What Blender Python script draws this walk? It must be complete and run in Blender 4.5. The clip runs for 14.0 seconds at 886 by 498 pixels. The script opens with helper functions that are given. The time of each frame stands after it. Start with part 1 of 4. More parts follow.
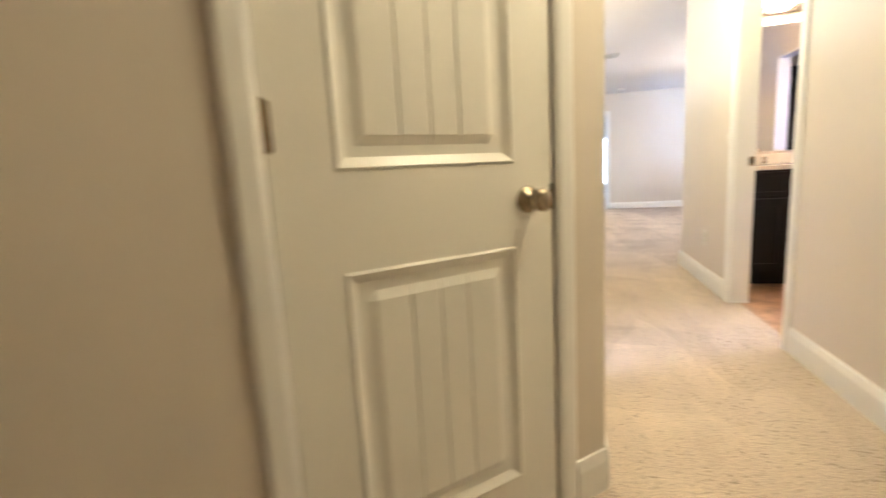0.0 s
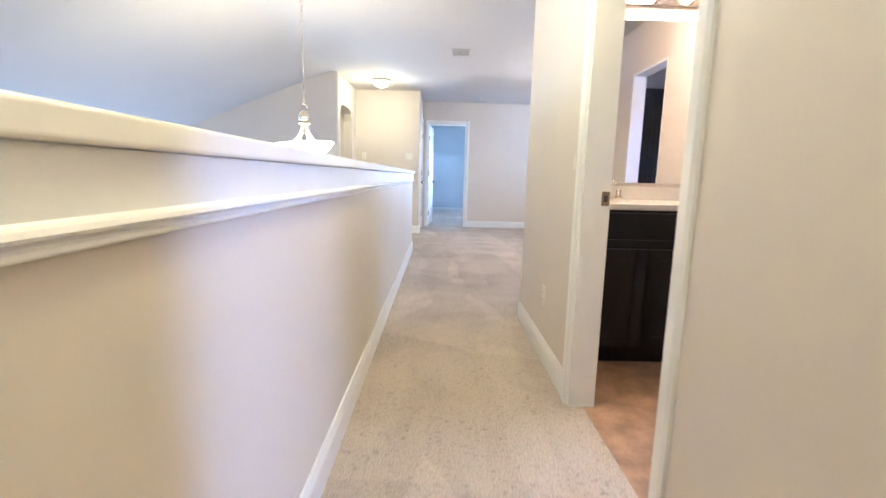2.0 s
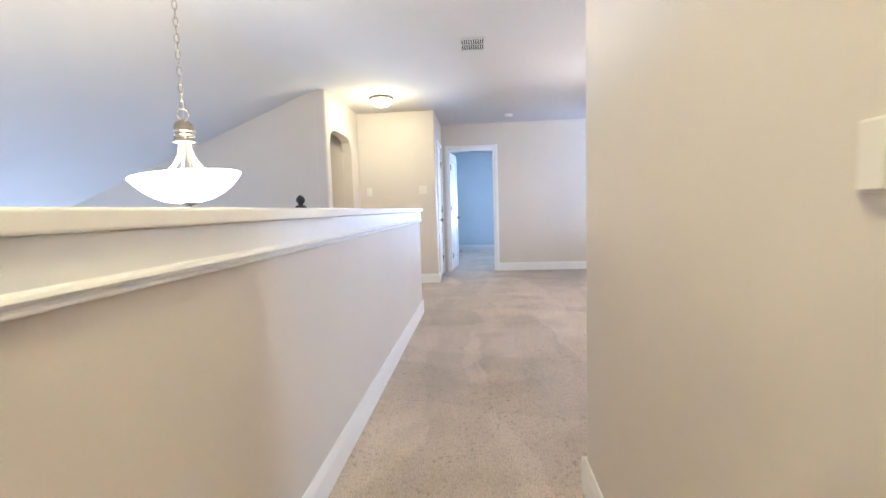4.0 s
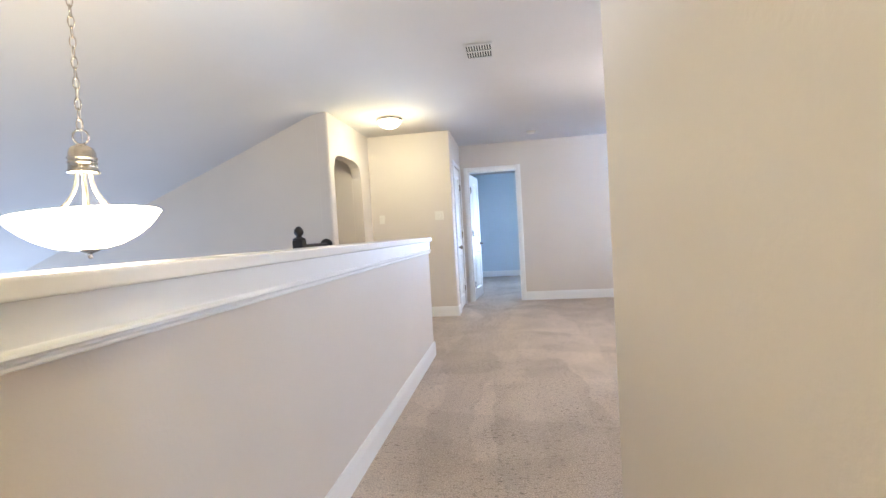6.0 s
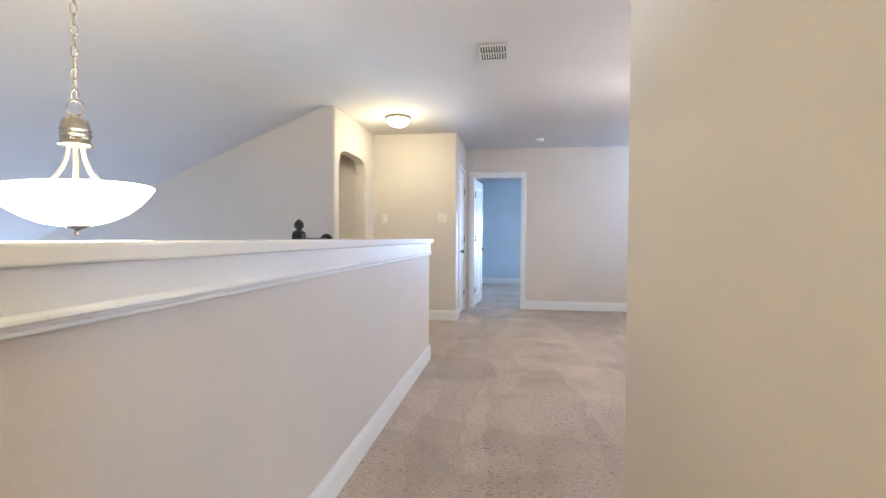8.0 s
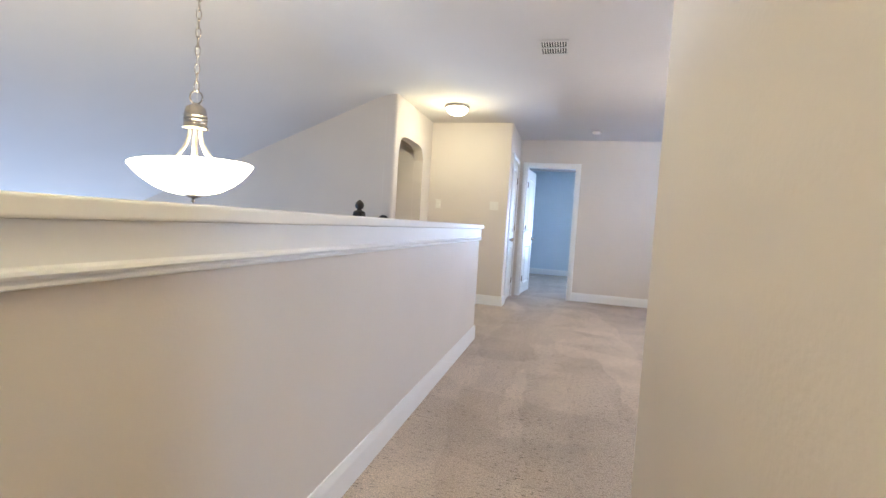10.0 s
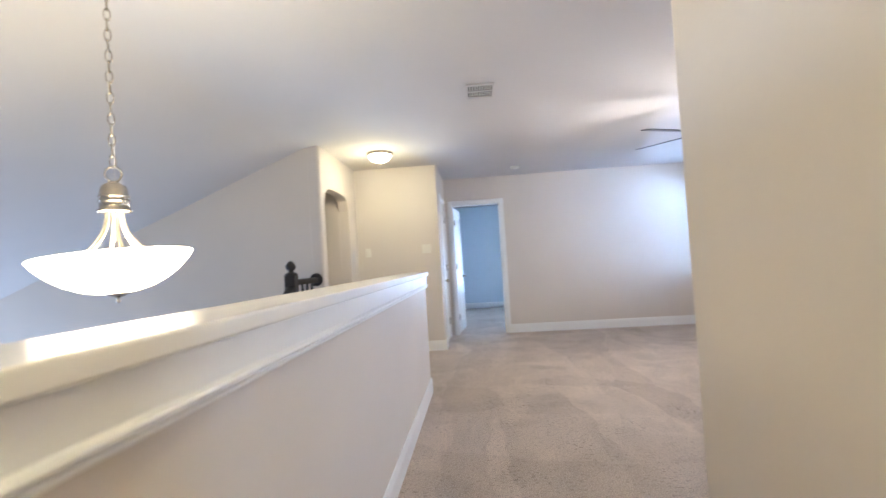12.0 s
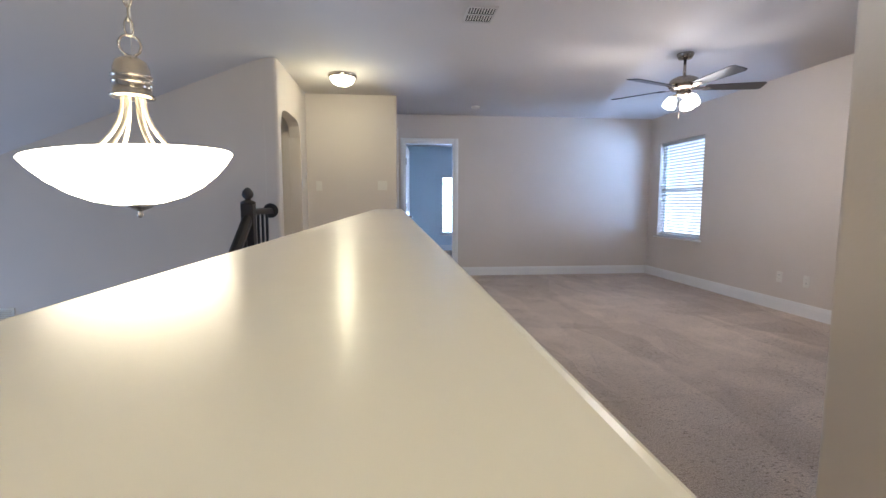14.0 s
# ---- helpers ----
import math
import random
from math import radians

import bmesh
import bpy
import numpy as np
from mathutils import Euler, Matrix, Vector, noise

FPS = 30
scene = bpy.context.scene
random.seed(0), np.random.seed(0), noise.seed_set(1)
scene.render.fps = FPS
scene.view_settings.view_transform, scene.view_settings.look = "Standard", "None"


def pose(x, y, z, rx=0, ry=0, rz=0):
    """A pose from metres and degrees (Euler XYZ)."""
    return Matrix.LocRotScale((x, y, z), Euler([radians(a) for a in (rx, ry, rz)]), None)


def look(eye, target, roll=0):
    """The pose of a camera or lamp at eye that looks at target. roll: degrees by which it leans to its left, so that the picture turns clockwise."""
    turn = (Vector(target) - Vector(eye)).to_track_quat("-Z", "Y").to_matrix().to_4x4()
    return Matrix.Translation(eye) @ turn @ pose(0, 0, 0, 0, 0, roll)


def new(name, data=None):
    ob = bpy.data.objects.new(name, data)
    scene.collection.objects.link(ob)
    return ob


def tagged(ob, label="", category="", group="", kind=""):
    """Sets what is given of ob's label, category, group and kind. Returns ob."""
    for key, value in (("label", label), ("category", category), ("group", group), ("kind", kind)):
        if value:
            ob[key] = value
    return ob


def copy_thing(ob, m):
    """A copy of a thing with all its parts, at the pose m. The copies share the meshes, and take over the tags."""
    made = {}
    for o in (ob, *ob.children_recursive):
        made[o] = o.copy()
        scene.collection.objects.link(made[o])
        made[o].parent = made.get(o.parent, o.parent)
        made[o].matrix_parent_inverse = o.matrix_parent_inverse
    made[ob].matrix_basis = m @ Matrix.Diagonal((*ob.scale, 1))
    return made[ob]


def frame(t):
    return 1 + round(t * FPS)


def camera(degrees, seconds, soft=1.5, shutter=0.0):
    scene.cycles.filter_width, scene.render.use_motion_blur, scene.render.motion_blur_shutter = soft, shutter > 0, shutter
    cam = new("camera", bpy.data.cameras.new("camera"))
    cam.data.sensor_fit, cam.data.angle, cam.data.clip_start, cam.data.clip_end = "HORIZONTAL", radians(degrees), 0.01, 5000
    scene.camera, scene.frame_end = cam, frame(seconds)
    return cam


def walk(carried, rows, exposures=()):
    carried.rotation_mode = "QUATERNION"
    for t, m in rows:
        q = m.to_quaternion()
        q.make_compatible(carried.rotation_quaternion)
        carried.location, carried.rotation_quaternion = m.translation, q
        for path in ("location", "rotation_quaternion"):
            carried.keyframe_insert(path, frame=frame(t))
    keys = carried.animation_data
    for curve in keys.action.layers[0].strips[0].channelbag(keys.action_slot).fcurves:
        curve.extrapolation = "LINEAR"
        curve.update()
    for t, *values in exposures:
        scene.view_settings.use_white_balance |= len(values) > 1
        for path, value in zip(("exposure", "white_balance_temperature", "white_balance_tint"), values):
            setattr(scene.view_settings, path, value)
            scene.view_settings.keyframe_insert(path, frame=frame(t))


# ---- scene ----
cam = camera(87.8, 14.0, shutter=0.5)
PATH = [
    (0, (0.166, 0.177, 0.966), (-0.335, 2.087, 0.645), -3.3),
    (0.5, (0.319, 0.439, 0.95), (0.21, 2.401, 0.58), -0.0),
    (1, (0.417, 0.806, 0.982), (0.52, 2.776, 0.654), -0.1),
    (1.5, (0.522, 1.195, 0.992), (0.675, 3.169, 0.709), 0.1),
    (2, (0.648, 1.616, 1.012), (0.668, 3.591, 0.7), 1.4),
    (2.5, (0.681, 2.066, 1.037), (0.743, 4.05, 0.798), -0.1),
    (3, (0.742, 2.496, 1.036), (0.751, 4.482, 0.798), -0.4),
    (5.5, (1.012, 3.756, 1.093), (0.709, 5.732, 1.04), -3.2),
    (6, (1.029, 3.771, 1.098), (0.731, 5.748, 1.031), -3.3),
    (6.5, (1.006, 3.803, 1.094), (0.599, 5.76, 1.024), -4.0),
    (7, (1.035, 3.842, 1.094), (0.545, 5.777, 0.963), -3.9),
    (7.5, (1.041, 3.857, 1.1), (0.511, 5.784, 1.032), -0.4),
    (8, (1.012, 3.839, 1.081), (0.712, 5.816, 1.032), 0.3),
    (10.5, (1.066, 3.612, 1.064), (0.512, 5.53, 0.948), 3.2),
    (11, (1.096, 3.625, 1.088), (0.531, 5.54, 0.983), 2.0),
    (11.5, (1.053, 3.662, 1.097), (0.573, 5.602, 1.044), 2.7),
    (12, (0.763, 3.756, 1.146), (0.615, 5.75, 1.204), -3.5),
    (12.5, (0.459, 3.842, 1.159), (0.607, 5.836, 1.122), -2.5),
    (13, (0.325, 3.888, 1.126), (0.622, 5.86, 0.976), 0.5),
    (13.5, (0.271, 3.904, 1.114), (0.49, 5.885, 0.945), -0.2),
    (14, (0.259, 3.92, 1.117), (0.462, 5.9, 0.92), 0.1),
]
# the clip's own brightness along the way
EXPO = [
    (0.0, 1.20, 6380, 12), (0.5, 1.12, 6200, 12), (1.0, 1.05, 6010, 11), (1.5, 1.00, 5830, 11), (2.0, 0.91, 5690, 11),
    (2.5, 0.95, 5680, 12), (3.0, 0.85, 5720, 12), (5.5, 0.77, 6030, 11), (6.5, 0.60, 6040, 12), (8.0, 0.54, 6040, 12),
    (10.5, 0.53, 6040, 12), (11.5, 0.50, 6030, 12), (12.0, 0.46, 6000, 12), (12.5, 0.43, 5970, 11), (13.0, 0.23, 5930, 13),
    (13.5, 0.00, 5880, 14), (14.0, -0.22, 5860, 14)]
walk(cam, [(t, look(eye, target, roll)) for t, eye, target, roll in PATH], EXPO)

# ---- light ----
world = bpy.data.worlds.new("world")
scene.world = world
world.use_nodes = True
wn = world.node_tree
sky = wn.nodes.new("ShaderNodeTexSky")
sky.sky_type, sky.sun_disc, sky.sun_elevation, sky.sun_rotation = "NISHITA", False, radians(48), radians(200)
wn.links.new(sky.outputs[0], wn.nodes["Background"].inputs[0])
wn.nodes["Background"].inputs[1].default_value = 0.12
sun = new("sun", bpy.data.lights.new("sun", "SUN"))
sun.data.energy, sun.data.angle, sun.data.color = 2.5, radians(0.6), (1, 0.95, 0.88)
sun.matrix_world = look((0, 0, 30), (-8, 26, 0))


def area(name, eye, target, w, h, watts, color):
    ob = new(name, bpy.data.lights.new(name, "AREA"))
    ob.data.shape, ob.data.size, ob.data.size_y, ob.data.energy, ob.data.color = "RECTANGLE", w, h, watts, color
    ob.matrix_world = look(eye, target)
    return ob


def bulb(name, at, watts, color, radius=0.04):
    ob = new(name, bpy.data.lights.new(name, "POINT"))
    ob.data.energy, ob.data.color, ob.data.shadow_soft_size = watts, color, radius
    ob.location = at
    return ob


area("daylight_living", (5.28, 9.20, 1.95), (3.28, 10.85, 0.9), 2.1, 3.0, 640, (0.43, 0.63, 1.0))
area("daylight_living_south", (4.55, 6.2, 1.4), (0.3, 6.2, 0.7), 0.95, 1.35, 30, (0.60, 0.74, 1.0))
area("daylight_bedroom", (1.825, 15.06, 1.07), (1.825, 12.0, 1.25), 0.95, 1.4, 270, (0.46, 0.66, 1.0))
area("daylight_bathroom", (3.56, 3.88, 1.5), (0.2, 3.05, 0.9), 0.46, 1.0, 100, (0.46, 0.58, 1.0))
area("daylight_great_room", (-7.35, 6.7, -1.2), (0, 5.6, -0.4), 2.9, 1.6, 215, (0.52, 0.70, 1.0))

# ---- materials ----


def mat(name, color, rough=0.8, metal=0.0, vary=0.06, scale=3.0, grain=0.0, bump=0.0, bump_scale=200.0, coat=0.0, spec=0.5):
    """Principled paint with broad variation, fine grain and fine relief, in object metres."""
    m = bpy.data.materials.new(name)
    m.use_nodes = True
    nt = m.node_tree
    b = nt.nodes["Principled BSDF"]
    b.inputs["Roughness"].default_value, b.inputs["Metallic"].default_value = rough, metal
    b.inputs["Coat Weight"].default_value = coat
    b.inputs["Specular IOR Level"].default_value = spec
    tc = nt.nodes.new("ShaderNodeNewGeometry")
    n1 = nt.nodes.new("ShaderNodeTexNoise")
    n1.inputs["Scale"].default_value, n1.inputs["Detail"].default_value = scale, 4
    nt.links.new(tc.outputs["Position"], n1.inputs["Vector"])
    n2 = nt.nodes.new("ShaderNodeTexNoise")
    n2.inputs["Scale"].default_value, n2.inputs["Detail"].default_value = bump_scale, 3
    nt.links.new(tc.outputs["Position"], n2.inputs["Vector"])
    ramp = nt.nodes.new("ShaderNodeMapRange")
    ramp.inputs["From Min"].default_value, ramp.inputs["From Max"].default_value = 0.3, 0.7
    ramp.inputs["To Min"].default_value, ramp.inputs["To Max"].default_value = 1 - vary, 1 + vary
    nt.links.new(n1.outputs["Fac"], ramp.inputs["Value"])
    r2 = nt.nodes.new("ShaderNodeMapRange")
    r2.inputs["From Min"].default_value, r2.inputs["From Max"].default_value = 0.25, 0.75
    r2.inputs["To Min"].default_value, r2.inputs["To Max"].default_value = 1 - grain, 1 + grain
    nt.links.new(n2.outputs["Fac"], r2.inputs["Value"])
    mul = nt.nodes.new("ShaderNodeMath")
    mul.operation = "MULTIPLY"
    nt.links.new(ramp.outputs[0], mul.inputs[0])
    nt.links.new(r2.outputs[0], mul.inputs[1])
    vm = nt.nodes.new("ShaderNodeVectorMath")
    vm.operation = "SCALE"
    vm.inputs[0].default_value = color
    nt.links.new(mul.outputs[0], vm.inputs["Scale"])
    nt.links.new(vm.outputs[0], b.inputs["Base Color"])
    if bump:
        bp = nt.nodes.new("ShaderNodeBump")
        bp.inputs["Strength"].default_value, bp.inputs["Distance"].default_value = bump, 0.004
        nt.links.new(n2.outputs["Fac"], bp.inputs["Height"])
        nt.links.new(bp.outputs[0], b.inputs["Normal"])
    return m


def glow(name, color, strength):
    m = bpy.data.materials.new(name)
    m.use_nodes = True
    b = m.node_tree.nodes["Principled BSDF"]
    b.inputs["Base Color"].default_value = (0.85, 0.83, 0.78, 1)
    b.inputs["Roughness"].default_value = 0.25
    b.inputs["Emission Color"].default_value = (*color, 1)
    b.inputs["Emission Strength"].default_value = strength
    return m


WALL = mat("wall_paint", (0.654, 0.591, 0.524), 0.55, vary=0.025, scale=1.2, bump=0.14, bump_scale=95)
BEDWALL = mat("bedroom_wall_paint", (0.60, 0.675, 0.72), 0.55, vary=0.025, scale=1.2, bump=0.07, bump_scale=150)
CEIL = mat("ceiling_paint", (0.64, 0.61, 0.59), 0.9, vary=0.025, scale=1.0, bump=0.12, bump_scale=120)
TRIM = mat("trim_paint", (0.80, 0.79, 0.77), 0.32, vary=0.02, scale=4, bump=0.04, bump_scale=60)
CAPW = mat("cap_paint", (0.82, 0.79, 0.74), 0.25, vary=0.02, scale=2, bump=0.05, bump_scale=30, spec=0.22)
DOORP = mat("door_paint", (0.76, 0.74, 0.69), 0.35, vary=0.02, scale=3, bump=0.05, bump_scale=90)


def carpet():
    """Cut pile: strokes left by the vacuum, trodden patches, tufts and loose fibres."""
    m = mat("carpet_pile", (0.535, 0.45, 0.375), 0.97, vary=0.05, scale=2.2, grain=0.38, bump=0.7, bump_scale=150, spec=0.08)
    nt = m.node_tree
    b = nt.nodes["Principled BSDF"]
    src = b.inputs["Base Color"].links[0].from_socket
    geo = nt.nodes.new("ShaderNodeNewGeometry")
    warp = nt.nodes.new("ShaderNodeTexNoise")
    warp.inputs["Scale"].default_value = 1.3
    nt.links.new(geo.outputs["Position"], warp.inputs["Vector"])
    add = nt.nodes.new("ShaderNodeVectorMath")
    add.operation = "MULTIPLY_ADD"
    add.inputs[1].default_value = (0.35, 0.35, 0)
    nt.links.new(warp.outputs["Color"], add.inputs[0])
    nt.links.new(geo.outputs["Position"], add.inputs[2])
    last = src
    for sx, sy, size, amount, turn in ((2.6, 0.45, 1.0, 0.095, 10), (0.7, 1.7, 1.0, 0.07, -8), (8.0, 1.2, 1.0, 0.035, 20)):
        mp = nt.nodes.new("ShaderNodeMapping")
        mp.inputs["Scale"].default_value = (sx, sy, 0)
        mp.inputs["Rotation"].default_value = (0, 0, radians(turn))
        nt.links.new(add.outputs[0], mp.inputs["Vector"])
        vo = nt.nodes.new("ShaderNodeTexVoronoi")
        vo.feature = "SMOOTH_F1"
        vo.inputs["Scale"].default_value, vo.inputs["Smoothness"].default_value = size, 0.04
        nt.links.new(mp.outputs[0], vo.inputs["Vector"])
        sep = nt.nodes.new("ShaderNodeSeparateColor")
        nt.links.new(vo.outputs["Color"], sep.inputs[0])
        rg = nt.nodes.new("ShaderNodeMapRange")
        rg.inputs["To Min"].default_value, rg.inputs["To Max"].default_value = 1 - amount, 1 + amount
        nt.links.new(sep.outputs[0], rg.inputs["Value"])
        sc = nt.nodes.new("ShaderNodeVectorMath")
        sc.operation = "SCALE"
        nt.links.new(last, sc.inputs[0])
        nt.links.new(rg.outputs[0], sc.inputs["Scale"])
        last = sc.outputs[0]
    # flecks where the pile lies apart, its shade put into the colour, gathered in trodden patches
    fleck = nt.nodes.new("ShaderNodeTexNoise")
    fleck.inputs["Scale"].default_value, fleck.inputs["Detail"].default_value, fleck.inputs["Roughness"].default_value = 62, 3, 0.62
    patch = nt.nodes.new("ShaderNodeTexNoise")
    patch.inputs["Scale"].default_value, patch.inputs["Detail"].default_value = 2.6, 3
    lay = nt.nodes.new("ShaderNodeMapping")
    lay.inputs["Scale"].default_value = (0.5, 1.25, 1)
    nt.links.new(geo.outputs["Position"], lay.inputs["Vector"])
    nt.links.new(lay.outputs[0], fleck.inputs["Vector"])
    nt.links.new(geo.outputs["Position"], patch.inputs["Vector"])
    depth = nt.nodes.new("ShaderNodeMapRange")
    depth.inputs["From Min"].default_value, depth.inputs["From Max"].default_value = 0.48, 0.68
    depth.inputs["To Min"].default_value, depth.inputs["To Max"].default_value = 0.32, 0.72
    nt.links.new(patch.outputs["Fac"], depth.inputs["Value"])
    lie = nt.nodes.new("ShaderNodeMapRange")
    lie.inputs["From Min"].default_value, lie.inputs["From Max"].default_value = 0.56, 0.66
    nt.links.new(fleck.outputs["Fac"], lie.inputs["Value"])
    dark = nt.nodes.new("ShaderNodeMath")
    dark.operation = "MULTIPLY"
    nt.links.new(depth.outputs[0], dark.inputs[0])
    nt.links.new(lie.outputs[0], dark.inputs[1])
    keep = nt.nodes.new("ShaderNodeMath")
    keep.operation = "SUBTRACT"
    keep.inputs[0].default_value = 1.06
    nt.links.new(dark.outputs[0], keep.inputs[1])
    sc = nt.nodes.new("ShaderNodeVectorMath")
    sc.operation = "SCALE"
    nt.links.new(last, sc.inputs[0])
    nt.links.new(keep.outputs[0], sc.inputs["Scale"])
    # soiled, trodden patches
    soil = nt.nodes.new("ShaderNodeTexNoise")
    soil.inputs["Scale"].default_value, soil.inputs["Detail"].default_value, soil.inputs["Distortion"].default_value = 1.9, 5, 0.6
    nt.links.new(geo.outputs["Position"], soil.inputs["Vector"])
    tread = nt.nodes.new("ShaderNodeMapRange")
    tread.inputs["From Min"].default_value, tread.inputs["From Max"].default_value = 0.47, 0.60
    tread.inputs["To Min"].default_value, tread.inputs["To Max"].default_value = 0.985, 0.89
    nt.links.new(soil.outputs["Fac"], tread.inputs["Value"])
    worn = nt.nodes.new("ShaderNodeVectorMath")
    worn.operation = "SCALE"
    nt.links.new(sc.outputs[0], worn.inputs[0])
    nt.links.new(tread.outputs[0], worn.inputs["Scale"])
    nt.links.new(worn.outputs[0], b.inputs["Base Color"])
    nt.nodes["Bump"].inputs["Distance"].default_value = 0.008
    return m


CARPET = carpet()
VINYL = mat("vinyl_floor", (0.36, 0.21, 0.12), 0.45, vary=0.35, scale=9, grain=0.12, bump=0.05, bump_scale=60)
ESPRESSO = mat("espresso_wood", (0.007, 0.0048, 0.0042), 0.5, vary=0.3, scale=12, grain=0.2, bump=0.05, bump_scale=120, spec=0.3)
DARKWOOD = mat("dark_stained_wood", (0.013, 0.009, 0.0075), 0.42, vary=0.3, scale=15, grain=0.15, bump=0.05, bump_scale=120)
NICKEL = mat("brushed_nickel", (0.52, 0.475, 0.41), 0.18, metal=1.0, vary=0.05, scale=20)
# lighter, rougher copy of the nickel: the bowl's light on the arms, as colour
NICKEL_LIT = mat("lit_nickel", (0.66, 0.60, 0.50), 0.5, metal=1.0, vary=0.04, scale=20)
BRASS = mat("satin_nickel_knob", (0.36, 0.30, 0.22), 0.24, metal=1.0, vary=0.08, scale=25)
BRONZE = mat("latch_bronze", (0.14, 0.105, 0.06), 0.45, metal=0.8, vary=0.08, scale=25)
PLASTIC = mat("white_plastic", (0.73, 0.70, 0.63), 0.4, vary=0.01)
BLINDS = mat("blind_slat", (0.56, 0.56, 0.55), 0.5, vary=0.02)
bn = BLINDS.node_tree
bt = bn.nodes.new("ShaderNodeBsdfTranslucent")
bt.inputs["Color"].default_value = (0.85, 0.86, 0.85, 1)
bx_ = bn.nodes.new("ShaderNodeMixShader")
bx_.inputs[0].default_value = 0.12
bn.links.new(bn.nodes["Principled BSDF"].outputs[0], bx_.inputs[1])
bn.links.new(bt.outputs[0], bx_.inputs[2])
bn.links.new(bx_.outputs[0], bn.nodes["Material Output"].inputs[0])
# near-black colour that paints in the shade inside gaps, holes and slots
GAPSHADE = mat("gap_shade", (0.05, 0.048, 0.045), 0.8)
COUNTER = mat("cultured_marble", (0.80, 0.76, 0.68), 0.18, vary=0.05, scale=7)
BOWL = glow("lit_glass_bowl", (1.0, 0.84, 0.55), 17.0)
FLUSHG = glow("lit_flush_glass", (1.0, 0.90, 0.62), 8.0)
FANG = glow("lit_fan_glass", (1.0, 0.93, 0.82), 14.0)
VANG = glow("lit_vanity_glass", (1.0, 0.82, 0.64), 10.0)

# ---- builders ----


def box(bm, x0, x1, y0, y1, z0, z1, bevel=0.0):
    m = Matrix.Translation(((x0 + x1) / 2, (y0 + y1) / 2, (z0 + z1) / 2)) @ Matrix.Diagonal((x1 - x0, y1 - y0, z1 - z0, 1))
    vs = bmesh.ops.create_cube(bm, size=1, matrix=m)["verts"]
    if bevel:
        es = list({e for v in vs for e in v.link_edges})
        bmesh.ops.bevel(bm, geom=es, offset=bevel, segments=2, affect="EDGES", profile=0.5)
    return bm


def lathe(bm, profile, at=(0, 0, 0), steps=32, axis="z"):
    """A turned body from (radius, height) pairs round an axis through at."""
    rings = []
    for r, h in profile:
        ring = []
        for i in range(steps):
            a = 2 * math.pi * i / steps
            p = (r * math.cos(a), r * math.sin(a), h)
            if axis == "x":
                p = (h, r * math.cos(a), r * math.sin(a))
            if axis == "y":
                p = (r * math.sin(a), h, r * math.cos(a))
            ring.append(bm.verts.new((at[0] + p[0], at[1] + p[1], at[2] + p[2])))
        rings.append(ring)
    for a, b in zip(rings, rings[1:]):
        for i in range(steps):
            j = (i + 1) % steps
            f = bm.faces.new((a[i], a[j], b[j], b[i]))
            f.smooth = True
    for ring in (rings[0][::-1], rings[-1]):
        bm.faces.new(ring)
    return bm


def tube(bm, pts, r, steps=10, closed=False):
    """A round bar along a line of points."""
    pts = [Vector(p) for p in pts]
    n = len(pts)
    rings = []
    up = Vector((0.13, 0.31, 0.94))
    for i, p in enumerate(pts):
        a = pts[(i - 1) % n] if (closed or i > 0) else p
        b = pts[(i + 1) % n] if (closed or i < n - 1) else p
        d = (b - a).normalized()
        if abs(d.dot(up)) > 0.95:
            up = Vector((1, 0.1, 0))
        u = d.cross(up).normalized()
        v = d.cross(u)
        up = -v if (-v).dot(up) > 0 else v
        rings.append([bm.verts.new(p + r * (math.cos(2 * math.pi * k / steps) * u + math.sin(2 * math.pi * k / steps) * v)) for k in range(steps)])
    pairs = list(zip(rings, rings[1:])) + ([(rings[-1], rings[0])] if closed else [])
    for a, b in pairs:
        for k in range(steps):
            f = bm.faces.new((a[k], a[(k + 1) % steps], b[(k + 1) % steps], b[k]))
            f.smooth = True
    if not closed:
        bm.faces.new(rings[0][::-1])
        bm.faces.new(rings[-1])
    return bm


def rounded(poly, radii):
    """A plan outline with the named corners (index: radius) rounded."""
    out = []
    n = len(poly)
    for i, p in enumerate(poly):
        if i not in radii:
            out.append(p)
            continue
        p, a, b = Vector(p), Vector(poly[i - 1]), Vector(poly[(i + 1) % n])
        r = radii[i]
        da, db = (a - p).normalized(), (b - p).normalized()
        half = da.angle(db) / 2
        t = r / math.tan(half)
        c = p + (da + db).normalized() * r / math.sin(half)
        s, e = p + da * t - c, p + db * t - c
        for k in range(7):
            q = s.lerp(e, k / 6).normalized() * r + c
            out.append((q.x, q.y))
    return out


def prism(bm, poly, z0, z1):
    lo = [bm.verts.new((x, y, z0)) for x, y in poly]
    hi = [bm.verts.new((x, y, z1)) for x, y in poly]
    n = len(poly)
    for i in range(n):
        bm.faces.new((lo[i], lo[(i + 1) % n], hi[(i + 1) % n], hi[i]))
    bm.faces.new(lo[::-1])
    bm.faces.new(hi)
    bmesh.ops.recalc_face_normals(bm, faces=bm.faces)
    return bm


def sweep(bm, profile, p0, p1, out, up=(0, 0, 1)):
    """A moulding: profile of (out, up) pairs drawn from p0 to p1."""
    out, up = Vector(out), Vector(up)
    rings = [[bm.verts.new(Vector(p) + out * a + up * b) for a, b in profile] for p in (p0, p1)]
    n = len(profile)
    for i in range(n):
        bm.faces.new((rings[0][i], rings[0][(i + 1) % n], rings[1][(i + 1) % n], rings[1][i]))
    bm.faces.new(rings[0][::-1])
    bm.faces.new(rings[1])
    bmesh.ops.recalc_face_normals(bm, faces=bm.faces)
    return bm


